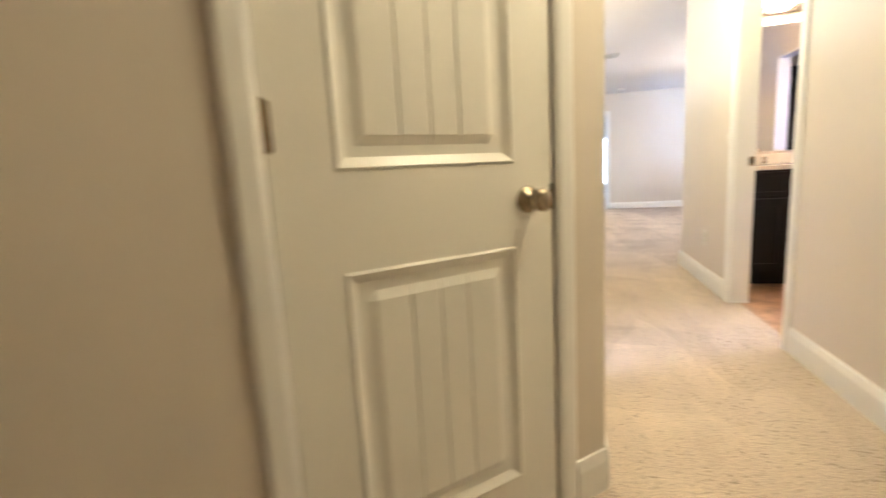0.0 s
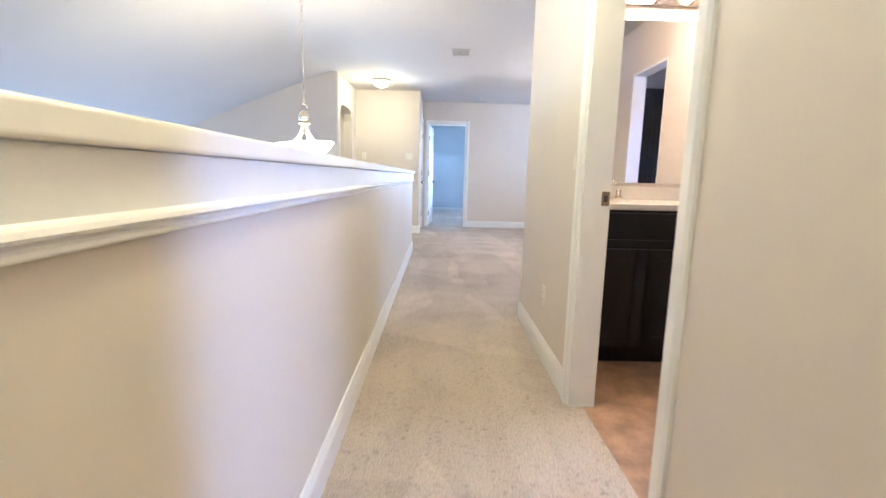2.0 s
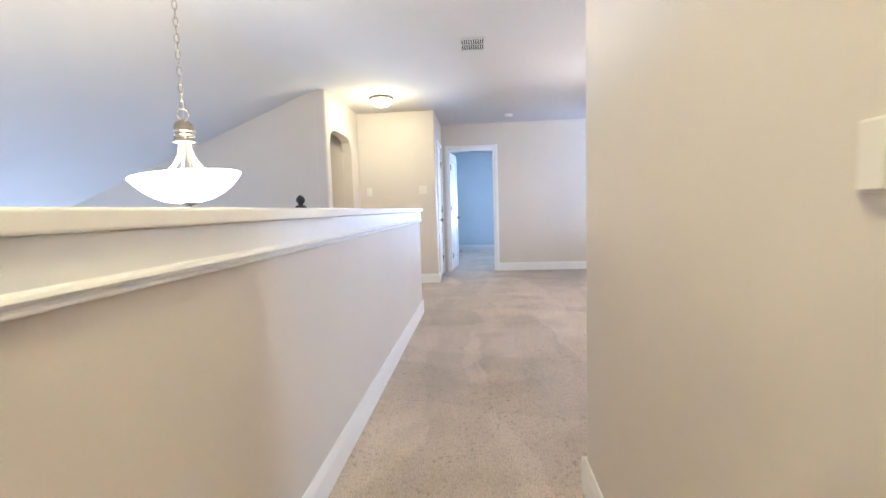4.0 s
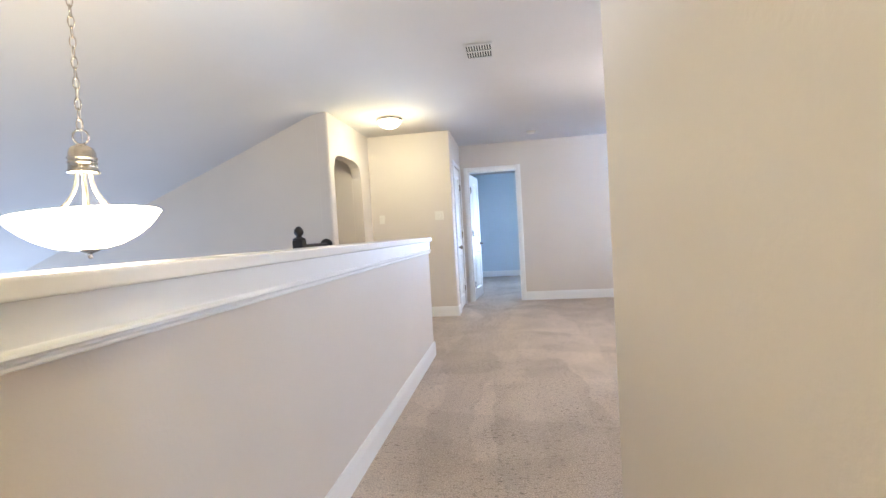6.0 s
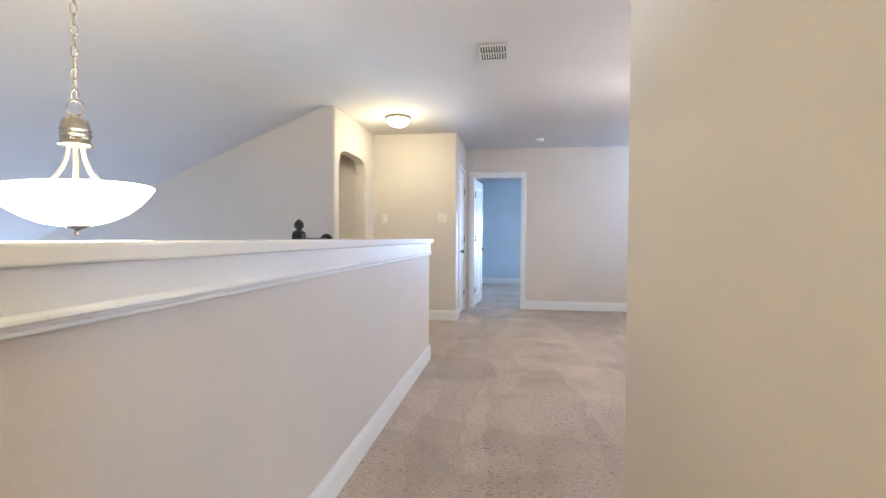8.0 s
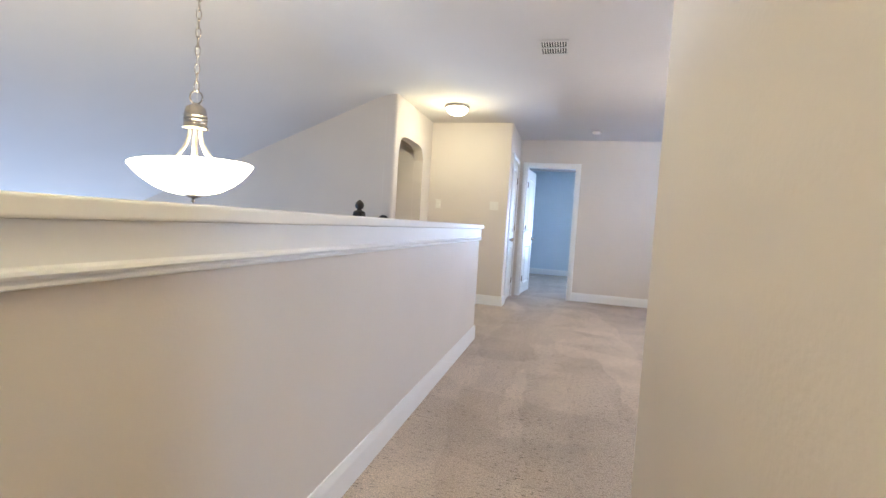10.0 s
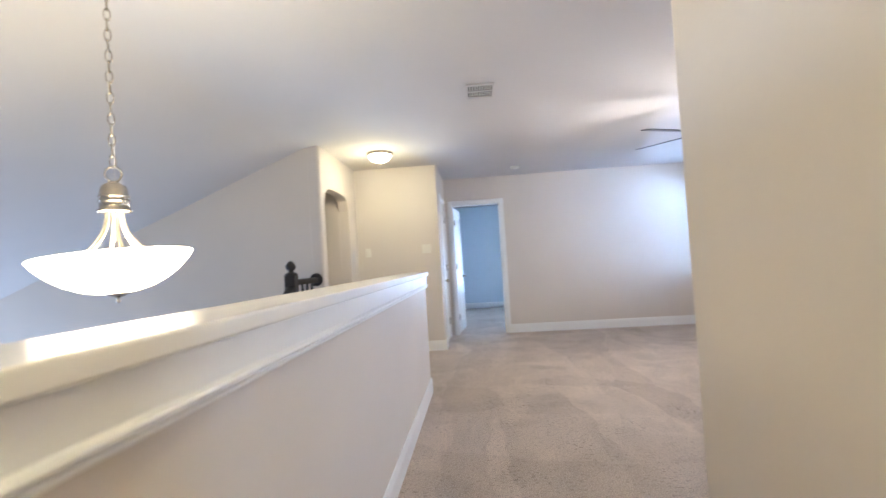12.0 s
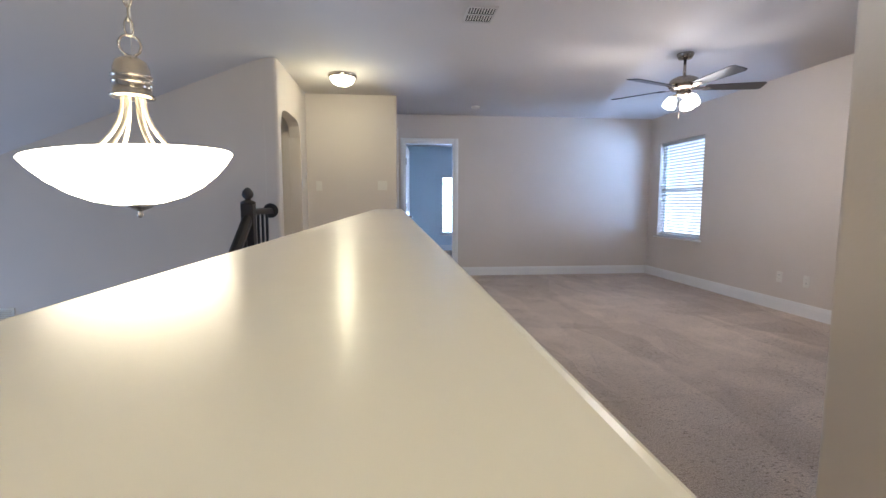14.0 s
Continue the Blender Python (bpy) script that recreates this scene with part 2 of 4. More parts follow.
def mesh_of(name, bm, material, smooth=False):
    me = bpy.data.meshes.new(name)
    bm.normal_update()
    bm.to_mesh(me)
    bm.free()
    me.materials.append(material)
    if smooth:
        me.polygons.foreach_set("use_smooth", [True] * len(me.polygons))
    return me


def part(name, bm, material, parent, label="", smooth=False):
    ob = new(name, mesh_of(name, bm, material, smooth))
    ob.parent = parent
    if parent.parent:
        ob.matrix_parent_inverse = Matrix.Identity(4)
    if label:
        ob["label"] = label
    return ob


def thing(name, at, label, category, group="", rz=0):
    ob = new(name)
    ob.matrix_world = pose(*at, 0, 0, rz)
    ob.empty_display_size = 0.1
    return tagged(ob, label, category, group)


def structure(name, bm, material, label, category, smooth=False):
    return tagged(new(name, mesh_of(name, bm, material, smooth)), label, category, kind="structure")


def wall_bm(p0, p1, thick, z0, z1, openings=()):
    """A wall whose seen face runs from p0 to p1; its body lies to the right of that way, with openings (s0, s1, z0, z1) right through."""
    p0, p1 = Vector(p0), Vector(p1)
    d = (p1 - p0).normalized()
    side = Vector((d.y, -d.x)) * thick
    length = (p1 - p0).length
    ss = sorted({0, length, *[v for o in openings for v in o[:2]]})
    zs = sorted({z0, z1, *[v for o in openings for v in o[2:]]})

    def solid(i, j):
        if not (0 <= i < len(ss) - 1 and 0 <= j < len(zs) - 1):
            return False
        s, z = (ss[i] + ss[i + 1]) / 2, (zs[j] + zs[j + 1]) / 2
        return not any(a < s < b and c < z < e for a, b, c, e in openings)

    bm = bmesh.new()

    def v(s, z, back):
        q = p0 + d * s + (side if back else Vector((0, 0)))
        return bm.verts.new((q.x, q.y, z))

    def quad(*c):
        bm.faces.new([v(*q) for q in c])

    for i in range(len(ss) - 1):
        for j in range(len(zs) - 1):
            if not solid(i, j):
                continue
            a, b, c, e = ss[i], ss[i + 1], zs[j], zs[j + 1]
            quad((a, c, 0), (b, c, 0), (b, e, 0), (a, e, 0))
            quad((a, c, 1), (a, e, 1), (b, e, 1), (b, c, 1))
            if not solid(i - 1, j):
                quad((a, c, 0), (a, e, 0), (a, e, 1), (a, c, 1))
            if not solid(i + 1, j):
                quad((b, c, 0), (b, c, 1), (b, e, 1), (b, e, 0))
            if not solid(i, j - 1):
                quad((a, c, 0), (a, c, 1), (b, c, 1), (b, c, 0))
            if not solid(i, j + 1):
                quad((a, e, 0), (b, e, 0), (b, e, 1), (a, e, 1))
    bmesh.ops.remove_doubles(bm, verts=bm.verts, dist=1e-5)
    bmesh.ops.recalc_face_normals(bm, faces=bm.faces)
    return bm


BASE = [(0, 0), (0.014, 0), (0.014, 0.095), (0.010, 0.112), (0.006, 0.128), (0, 0.13)]
CASE = [(0, 0), (0.012, 0), (0.018, 0.012), (0.018, 0.048), (0.011, 0.060), (0, 0.060)]


def baseboard(p0, p1, out, z=0.0):
    bm = sweep(bmesh.new(), BASE, (*p0, z), (*p1, z), (*out, 0))
    return structure("baseboard", bm, TRIM, "white painted wooden baseboard along the foot of the wall", "baseboard")


def casing(a, b, out, top):
    """Door casing round an opening from a to b on a wall face; three mitred-looking lengths in one trim."""
    a, b, out = Vector((*a, 0)), Vector((*b, 0)), Vector((*out, 0))
    d = (b - a).normalized()
    bm = bmesh.new()
    sweep(bm, CASE, a, a + Vector((0, 0, top + 0.06)), out, -d)
    sweep(bm, CASE, b, b + Vector((0, 0, top + 0.06)), out, d)
    sweep(bm, CASE, a + Vector((0, 0, top)), b + Vector((0, 0, top)), out)
    return structure("trim", bm, TRIM, "white painted door casing round the opening", "door casing")


# ---- structure ----
H = 2.44
XW, XE = 0.281, 1.250          # hall faces, west and east
HWT = 0.140                    # thickness of the half wall
WEND = 1.955                   # where the hall's west wall drops to the half wall
W45 = 1.235                    # angled wall: y = x + W45

# floors
bm = bmesh.new()
prism(bm, [(-0.96, -2.1), (XE + 0.0645, -2.1), (XE + 0.0645, 4.78), (4.40, 4.78), (4.40, 11.02), (-2.2, 11.02), (-2.2, 8.5), (-1.0, 8.5), (-1.0, 7.86), (0.25, 7.86), (0.25, 2.0), (-0.96, 2.0)], -0.3, 0)
structure("floor", bm, CARPET, "beige cut-pile carpet with vacuum tracks and footmarks", "carpet")
bm = box(bmesh.new(), 0.0, 4.6, 11.025, 14.95, -0.3, 0)
structure("floor_bedroom", bm, CARPET, "beige cut-pile carpet in the bedroom", "carpet")
bm = box(bmesh.new(), XE + 0.065, 2.505, 1.7, 4.66, -0.3, 0)
structure("floor_bathroom", bm, VINYL, "mottled tan and brown vinyl bathroom floor", "vinyl floor")
bm = box(bmesh.new(), -7.4, 0.3, 1.9, 8.6, -3.0, -2.75)
structure("floor_lower", bm, CARPET, "beige carpet of the room below", "carpet")

# ceiling: level over the upper floor, sloping down over the great room
bm = bmesh.new()
rows_y = (-2.2, 15.15)
def slope(x):
    """Ceiling height: level, then a soft turn into the slope over the great room."""
    u = max(0.0, -0.78 - x)
    w = 0.3
    return H - 0.40 * (u * u / (2 * w) if u < w else u - w / 2)


prof = [(4.7, H), (-0.78, H)] + [(-0.78 - 0.03 * k, slope(-0.78 - 0.03 * k)) for k in range(1, 11)] + [(-7.4, slope(-7.4)), (-7.4, H + 0.5), (4.7, H + 0.5)]
a = [bm.verts.new((x, rows_y[0], z)) for x, z in prof]
b = [bm.verts.new((x, rows_y[1], z)) for x, z in prof]
n = len(prof)
for i in range(n):
    f = bm.faces.new((a[i], a[(i + 1) % n], b[(i + 1) % n], b[i]))
    f.smooth = i < n - 3
bm.faces.new(a), bm.faces.new(b)
bmesh.ops.recalc_face_normals(bm, faces=bm.faces)
structure("ceiling", bm, CEIL, "off-white textured ceiling that slopes down over the stair hall", "ceiling")

PAINT = "beige painted drywall with light orange-peel texture"
# east wall of the hall, with the bathroom opening
structure("wall_hall_east", wall_bm((XE, -2.1), (XE, 3.9), 0.115, 0, H, [(2.1 + 2.752, 2.1 + 3.572, 0, 2.04)]), WALL, PAINT, "wall")
bm = prism(bmesh.new(), rounded([(XE, 3.9), (XE, 4.87), (4.45, 4.87), (4.45, 4.60), (XE + 0.115, 4.60), (XE + 0.115, 3.9)], {1: 0.02}), 0, H)
structure("wall_living_south", bm, WALL, PAINT + " with a rounded corner", "wall")
# angled wall with the closet door
s2 = math.sqrt(2)
DA, DB = -0.335, 0.1445          # the door's edges along x
ax, bx = -0.85, XW
structure("wall_angled", wall_bm((bx, bx + W45), (ax, ax + W45), 0.12, 0, H, [((bx - DB - 0.004) * s2, (bx - DA + 0.004) * s2, 0, 2.04)]), WALL, PAINT, "wall")
bm = prism(bmesh.new(), [(XW, XW + W45 + 0.002), (XW, WEND), (XW - HWT, WEND), (XW - HWT, XW + W45 + 0.04), (XW - 0.09, XW + W45 + 0.088)], 0, H)
structure("wall_hall_west", bm, WALL, PAINT, "wall")
structure("wall_start_west", wall_bm((ax, ax + W45), (ax, -2.1), 0.12, 0, H), WALL, PAINT, "wall")
structure("wall_start_south", wall_bm((XE + 0.1, -2.1), (ax - 0.12, -2.1), -0.12, 0, H), WALL, PAINT, "wall")
# living area
YN, XL = 10.955, 4.285          # faces of its north and east walls
D2A, D2B = 0.398, 1.150        # the bedroom doorway
structure("wall_living_north", wall_bm((0.165, YN), (4.45, YN), -0.12, 0, H, [(D2A - 0.165, D2B - 0.165, 0, 2.03)]), WALL, PAINT, "wall")
structure("wall_living_east", wall_bm((XL, 4.73), (XL, 11.1), 0.16, 0, H, [(5.7 - 4.73, 6.71 - 4.73, 0.63, 2.025), (9.665 - 4.73, 10.675 - 4.73, 0.63, 2.025)]), WALL, PAINT, "wall")
# alcove
YA, XC = 9.79, 0.283
bm = prism(bmesh.new(), rounded([(-1.9, YA), (XC, YA), (XC, YA + 0.18), (XC - 0.12, YA + 0.18), (XC - 0.12, YA + 0.12), (-1.9, YA + 0.12)], {1: 0.02}), 0, H)
structure("wall_alcove_north", bm, WALL, PAINT, "wall")
structure("wall_closet", wall_bm((XC, YA + 0.18), (XC, YN + 0.005), -0.12, 0, H, [(0.10, 0.81, 0, 2.03)]), WALL, PAINT, "wall")


def arch_wall():
    """The wall with the arched opening: outline cut with a low arch, drawn 0.12 thick."""
    bm = bmesh.new()
    y0, y1, a0, a1, spring, rise = 8.40, YA - 0.002, 8.52, 9.43, 1.86, 0.175
    pts = [(y0, 0), (a0, 0), (a0, spring)]
    for k in range(1, 16):
        u = k / 16
        e = abs(2 * u - 1)
        pts.append((a0 + (a1 - a0) * u, spring + rise * (1 - e ** 4.5) ** 0.5))
    pts += [(a1, spring), (a1, 0), (y1, 0), (y1, H), (y0, H)]
    f = [bm.verts.new((-0.82, y, z)) for y, z in pts]
    g = [bm.verts.new((-0.94, y, z)) for y, z in pts]
    n = len(pts)
    for i in range(n):
        bm.faces.new((f[i], f[(i + 1) % n], g[(i + 1) % n], g[i]))
    bm.faces.new(f), bm.faces.new(g[::-1])
    bmesh.ops.recalc_face_normals(bm, faces=bm.faces)
    es = [e for e in bm.edges if all(abs(v.co.y - y0) < 1e-4 and abs(v.co.x + 0.82) < 1e-4 for v in e.verts) and abs(e.verts[0].co.z - e.verts[1].co.z) > 1]
    bmesh.ops.bevel(bm, geom=es, offset=0.025, segments=4, affect="EDGES", profile=0.5)
    structure("wall_alcove_west", bm, WALL, PAINT + " and an arched opening", "wall")


arch_wall()
structure("wall_passage_north", wall_bm((-1.75, 9.43), (-0.941, 9.43), -0.1, 0, H), WALL, PAINT, "wall")
structure("wall_passage_end", wall_bm((-1.75, 8.521), (-1.75, 9.429), 0.1, 0, H), WALL, PAINT, "wall")
# great room below and beside the stairs
structure("wall_great_north", wall_bm((-7.4, 8.4), (-0.9405, 8.4), -0.12, -2.75, 2.6), WALL, PAINT, "wall")
structure("wall_great_west", wall_bm((-7.0, 1.9), (-7.0, 8.4), -0.15, -2.75, 0.3, [(3.3, 6.3, 0.0 - 2.0, -0.4)]), WALL, PAINT, "wall")
structure("wall_great_south", wall_bm((XW - HWT - 0.010, WEND), (-7.4, WEND), -0.12, -2.75, 2.6), WALL, PAINT, "wall")
structure("wall_stair_east", wall_bm((XW - HWT, WEND), (XW - HWT, 8.40), 0.1, -2.75, -0.305), WALL, PAINT, "wall")
structure("wall_landing_face", wall_bm((-0.95, 7.88), (XW - HWT - 0.005, 7.88), -0.1, -2.75, -0.305), WALL, PAINT, "wall")

# half wall along the stairs
HWE = 7.85
bm = prism(bmesh.new(), rounded([(XW, WEND), (XW, HWE), (XW - HWT, HWE), (XW - HWT, WEND)], {1: 0.006, 2: 0.006}), -0.3, 1.03)
half = structure("half_wall", bm, WALL, "beige painted half wall guarding the stairs", "half wall")
bm = bmesh.new()
box(bm, XW - HWT - 0.043, XW + 0.029, WEND - 0.045, HWE + 0.034, 1.034, 1.071)
es = [e for e in bm.edges if abs(e.verts[0].co.z - e.verts[1].co.z) < 1e-4]
bmesh.ops.bevel(bm, geom=es, offset=0.007, segments=4, affect="EDGES", profile=0.5)
structure("half_wall_cap", bm, CAPW, "glossy white painted wooden cap on the half wall", "wall cap")
FRIEZE = [(0, 0), (0.014, 0), (0.018, 0.003), (0.018, 0.008), (0.013, 0.011), (0.013, 0.015), (0.021, 0.017), (0.024, 0.021), (0.022, 0.027), (0.015, 0.030), (0.012, 0.033), (0.012, 0.102), (0, 0.102)]
bm = bmesh.new()
sweep(bm, FRIEZE, (XW, WEND + 0.002, 0.931), (XW, HWE, 0.931), (1, 0, 0))
sweep(bm, FRIEZE, (XW - HWT, HWE, 0.931), (XW + 0.0105, HWE, 0.931), (0, 1, 0))
structure("trim", bm, TRIM, "white frieze board with a moulded lower edge on the half wall", "trim")

# baseboards and casings
baseboard((XW, XW + W45 + 0.01), (XW, HWE), (1, 0))
baseboard((XW - HWT, HWE), (XW + 0.014, HWE), (0, 1))
baseboard((XE, -2.1), (XE, 2.691), (-1, 0))
baseboard((XE, 3.632), (XE, 4.87), (-1, 0))
baseboard((XE - 0.014, 4.87), (XL, 4.87), (0, 1))
baseboard((XL, 4.87), (XL, YN), (-1, 0))
baseboard((D2B + 0.061, YN), (XL, YN), (0, -1))
baseboard((-1.75, YA), (XC, YA), (0, -1))
baseboard((XC, YA - 0.014), (XC, YA + 0.22), (1, 0))
d45 = (1 / s2, -1 / s2)
baseboard((DB + 0.05, DB + 0.05 + W45), (XW, XW + W45), d45)
baseboard((ax, ax + W45), (DA - 0.05, DA - 0.05 + W45), d45)
casing((XE, 2.752), (XE, 3.572), (-1, 0), 2.04)
casing((D2A, YN), (D2B, YN), (0, -1), 2.03)
casing((XC, YA + 0.28), (XC, YA + 0.99), (1, 0), 2.03)
casing((DA - 0.004, DA - 0.004 + W45), (DB + 0.004, DB + 0.004 + W45), d45, 2.04)


def jambs(name, a, b, deep, top, thick=0.018):
    """Lining of a door opening between a and b (plan), going deep into the wall."""
    a, b, deep = Vector(a), Vector(b), Vector(deep)
    d = (b - a).normalized() * thick
    bm = bmesh.new()
    for p, q in ((a, a + d), (b - d, b)):
        prism(bm, [tuple(p), tuple(q), tuple(q + deep), tuple(p + deep)], 0, top)
    prism(bm, [tuple(a + d), tuple(b - d), tuple(b - d + deep), tuple(a + d + deep)], top - thick, top)
    return structure(name, bm, TRIM, "white painted door jamb lining the opening", "door jamb")


jambs("door_jamb", (XE - 0.001, 2.752), (XE - 0.001, 3.572), (0.117, 0), 2.04)
jambs("door_jamb", (D2A, YN - 0.001), (D2B, YN - 0.001), (0, 0.122), 2.03)

bm = box(bmesh.new(), XE + 0.078, XE + 0.112, 3.5505, 3.5535, 0.905, 0.965, 0.001)
sp = structure("strike_plate", bm, BRASS, "satin nickel strike plate on the door jamb", "strike plate")
# no hole is cut: a dark box on the plate paints its shade
part("latch_hole", box(bmesh.new(), XE + 0.086, XE + 0.103, 3.5495, 3.5504, 0.922, 0.948), GAPSHADE, sp)

# ---- bathroom ----
XB = XE + 0.115
XN = 3.25                      # far wall of the side room
structure("wall_bath_east", wall_bm((2.47, 1.7), (2.47, 4.60), 0.12, 0, H, [(2.99 - 1.7, 3.67 - 1.7, 0, 2.01)]), WALL, PAINT, "wall")
structure("wall_bath_south", wall_bm((XB, 1.75), (2.47, 1.75), 0.1, 0, H), WALL, PAINT, "wall")
structure("wall_linen_east", wall_bm((XN, 2.1), (XN, 4.60), 0.13, 0, H, [(3.64 - 2.1, 4.12 - 2.1, 1.0, 2.0)]), WALL, PAINT, "wall")
structure("wall_linen_south", wall_bm((2.592, 2.2), (XN, 2.2), 0.06, 0, H), WALL, PAINT, "wall")
bm = box(bmesh.new(), 2.51, 3.38, 2.14, 4.66, -0.3, 0)
structure("floor_linen", bm, VINYL, "mottled tan and brown vinyl floor", "vinyl floor")
jambs("door_jamb", (2.469, 2.99), (2.469, 3.67), (0.122, 0), 2.01)
baseboard((2.47, 3.672), (2.47, 4.03), (-1, 0))

# vanity cabinet
van = thing("bathroom_vanity", (1.903, 4.288, 0), "dark espresso wood bathroom vanity with shaker doors and drawers", "vanity cabinet")


def shaker(bm, x0, x1, z0, z1, y, rail=0.055):
    """A framed panel facing -y: raised frame round a sunk field."""
    box(bm, x0, x1, y - 0.006, y + 0.006, z0, z1)
    box(bm, x0, x0 + rail, y - 0.02, y - 0.006, z0, z1, 0.002)
    box(bm, x1 - rail, x1, y - 0.02, y - 0.006, z0, z1, 0.002)
    box(bm, x0 + rail, x1 - rail, y - 0.02, y - 0.006, z0, z0 + rail, 0.002)
    box(bm, x0 + rail, x1 - rail, y - 0.02, y - 0.006, z1 - rail, z1, 0.002)
    return bm


bm = bmesh.new()
box(bm, -0.535, 0.556, -0.26, 0.305, 0.10, 0.86)
box(bm, -0.535, 0.50, -0.195, 0.285, 0.0, 0.10)
part("body", bm, ESPRESSO, van)
part("door", shaker(bmesh.new(), -0.525, -0.153, 0.12, 0.655, -0.267), ESPRESSO, van)
part("door", shaker(bmesh.new(), -0.147, 0.225, 0.12, 0.655, -0.267), ESPRESSO, van)
part("false_drawer_front", shaker(bmesh.new(), -0.525, 0.225, 0.675, 0.845, -0.267, 0.03), ESPRESSO, van)
for z0, z1 in ((0.12, 0.38), (0.40, 0.655), (0.675, 0.845)):
    part("drawer", shaker(bmesh.new(), 0.255, 0.525, z0, z1, -0.267, 0.03), ESPRESSO, van)
# made-up body for the dark upright shape reflected in the mirror, its nature unknown
lc = thing("dark_stand_in", (2.92, 2.205, 0), "tall dark panelled stand-in for an unidentified dark shape in the side room", "cabinet")
part("body", box(bmesh.new(), -0.32, 0.32, 0, 0.378, 0, 1.97, 0.003), ESPRESSO, lc)
for x0, x1 in ((-0.317, -0.002), (0.002, 0.317)):
    bm = shaker(bmesh.new(), x0, x1, 0.08, 1.955, 0)
    bmesh.ops.transform(bm, matrix=pose(0, 0.386, 0, 0, 0, 180), verts=bm.verts)
    part("door", bm, ESPRESSO, lc)
ct = thing("vanity_counter", (1.903, 4.288, 0.862), "cream cultured marble vanity counter with backsplash and basin", "counter")
bm = bmesh.new()
box(bm, -0.535, 0.563, -0.285, 0.310, 0, 0.032, 0.006)
part("slab", bm, COUNTER, ct)
part("backsplash", box(bmesh.new(), -0.535, 0.563, 0.288, 0.310, 0.033, 0.115, 0.004), COUNTER, ct)
part("sidesplash", box(bmesh.new(), 0.543, 0.563, -0.28, 0.287, 0.033, 0.115, 0.004), COUNTER, ct)
fc = thing("faucet", (1.70, 4.53, 0.895), "chrome two-handle bathroom faucet on the counter", "faucet")
bm = bmesh.new()
tube(bm, [(0, 0, 0), (0, 0, 0.09), (0, -0.02, 0.115), (0, -0.06, 0.12), (0, -0.11, 0.10)], 0.012)
part("spout", bm, NICKEL, fc)
for dx in (-0.075, 0.075):
    bm = lathe(bmesh.new(), [(0.022, 0), (0.02, 0.02), (0.012, 0.03), (0.016, 0.05), (0.014, 0.062)], (dx, 0, 0), 16)
    part("handle", bm, NICKEL, fc)
MIRROR = mat("mirror_silver", (0.9, 0.9, 0.9), 0.02, metal=1.0, vary=0.0)
mr = thing("bathroom_mirror", (1.907, 4.597, 1.482), "large frameless plate mirror above the vanity", "mirror")
part("plate", box(bmesh.new(), -0.54, 0.552, -0.004, 0.002, -0.484, 0.50, 0.0015), MIRROR, mr)
vl = thing("vanity_light", (1.93, 4.60, 2.09), "lit vanity light bar with upright frosted glass shades", "vanity light")
part("back_plate", box(bmesh.new(), -0.30, 0.30, -0.025, 0, -0.03, 0.03, 0.006), NICKEL, vl)
for dx in (-0.22, 0, 0.22):
    bm = tube(bmesh.new(), [(dx, -0.02, 0), (dx, -0.07, -0.005), (dx, -0.10, 0.0), (dx, -0.10, 0.02)], 0.008)
    part("arm", bm, NICKEL, vl)
    bm = lathe(bmesh.new(), [(0.024, 0.012), (0.04, 0.03), (0.05, 0.07), (0.058, 0.125), (0.054, 0.125), (0.02, 0.02)], (dx, -0.10, 0), 24)
    part("shade", bm, VANG, vl, "frosted lit glass shade")
bulb("vanity_bulbs", (1.93, 4.36, 2.24), 20, (1.0, 0.78, 0.57), 0.12)

# ---- bedroom ----
structure("wall_bed_north", wall_bm((0.0, 14.85), (4.6, 14.85), -0.14, 0, H, [(1.34, 2.31, 0.37, 1.77)]), BEDWALL, "blue-grey painted drywall", "wall")
structure("wall_bed_west", wall_bm((0.12, 11.085), (0.12, 14.85), -0.1, 0, H), BEDWALL, "blue-grey painted drywall", "wall")
structure("wall_bed_east", wall_bm((4.5, 11.085), (4.5, 14.85), 0.1, 0, H), BEDWALL, "blue-grey painted drywall", "wall")
baseboard((0.12, 14.85), (4.5, 14.85), (0, -1))
baseboard((0.12, 11.09), (0.12, 14.85), (1, 0))


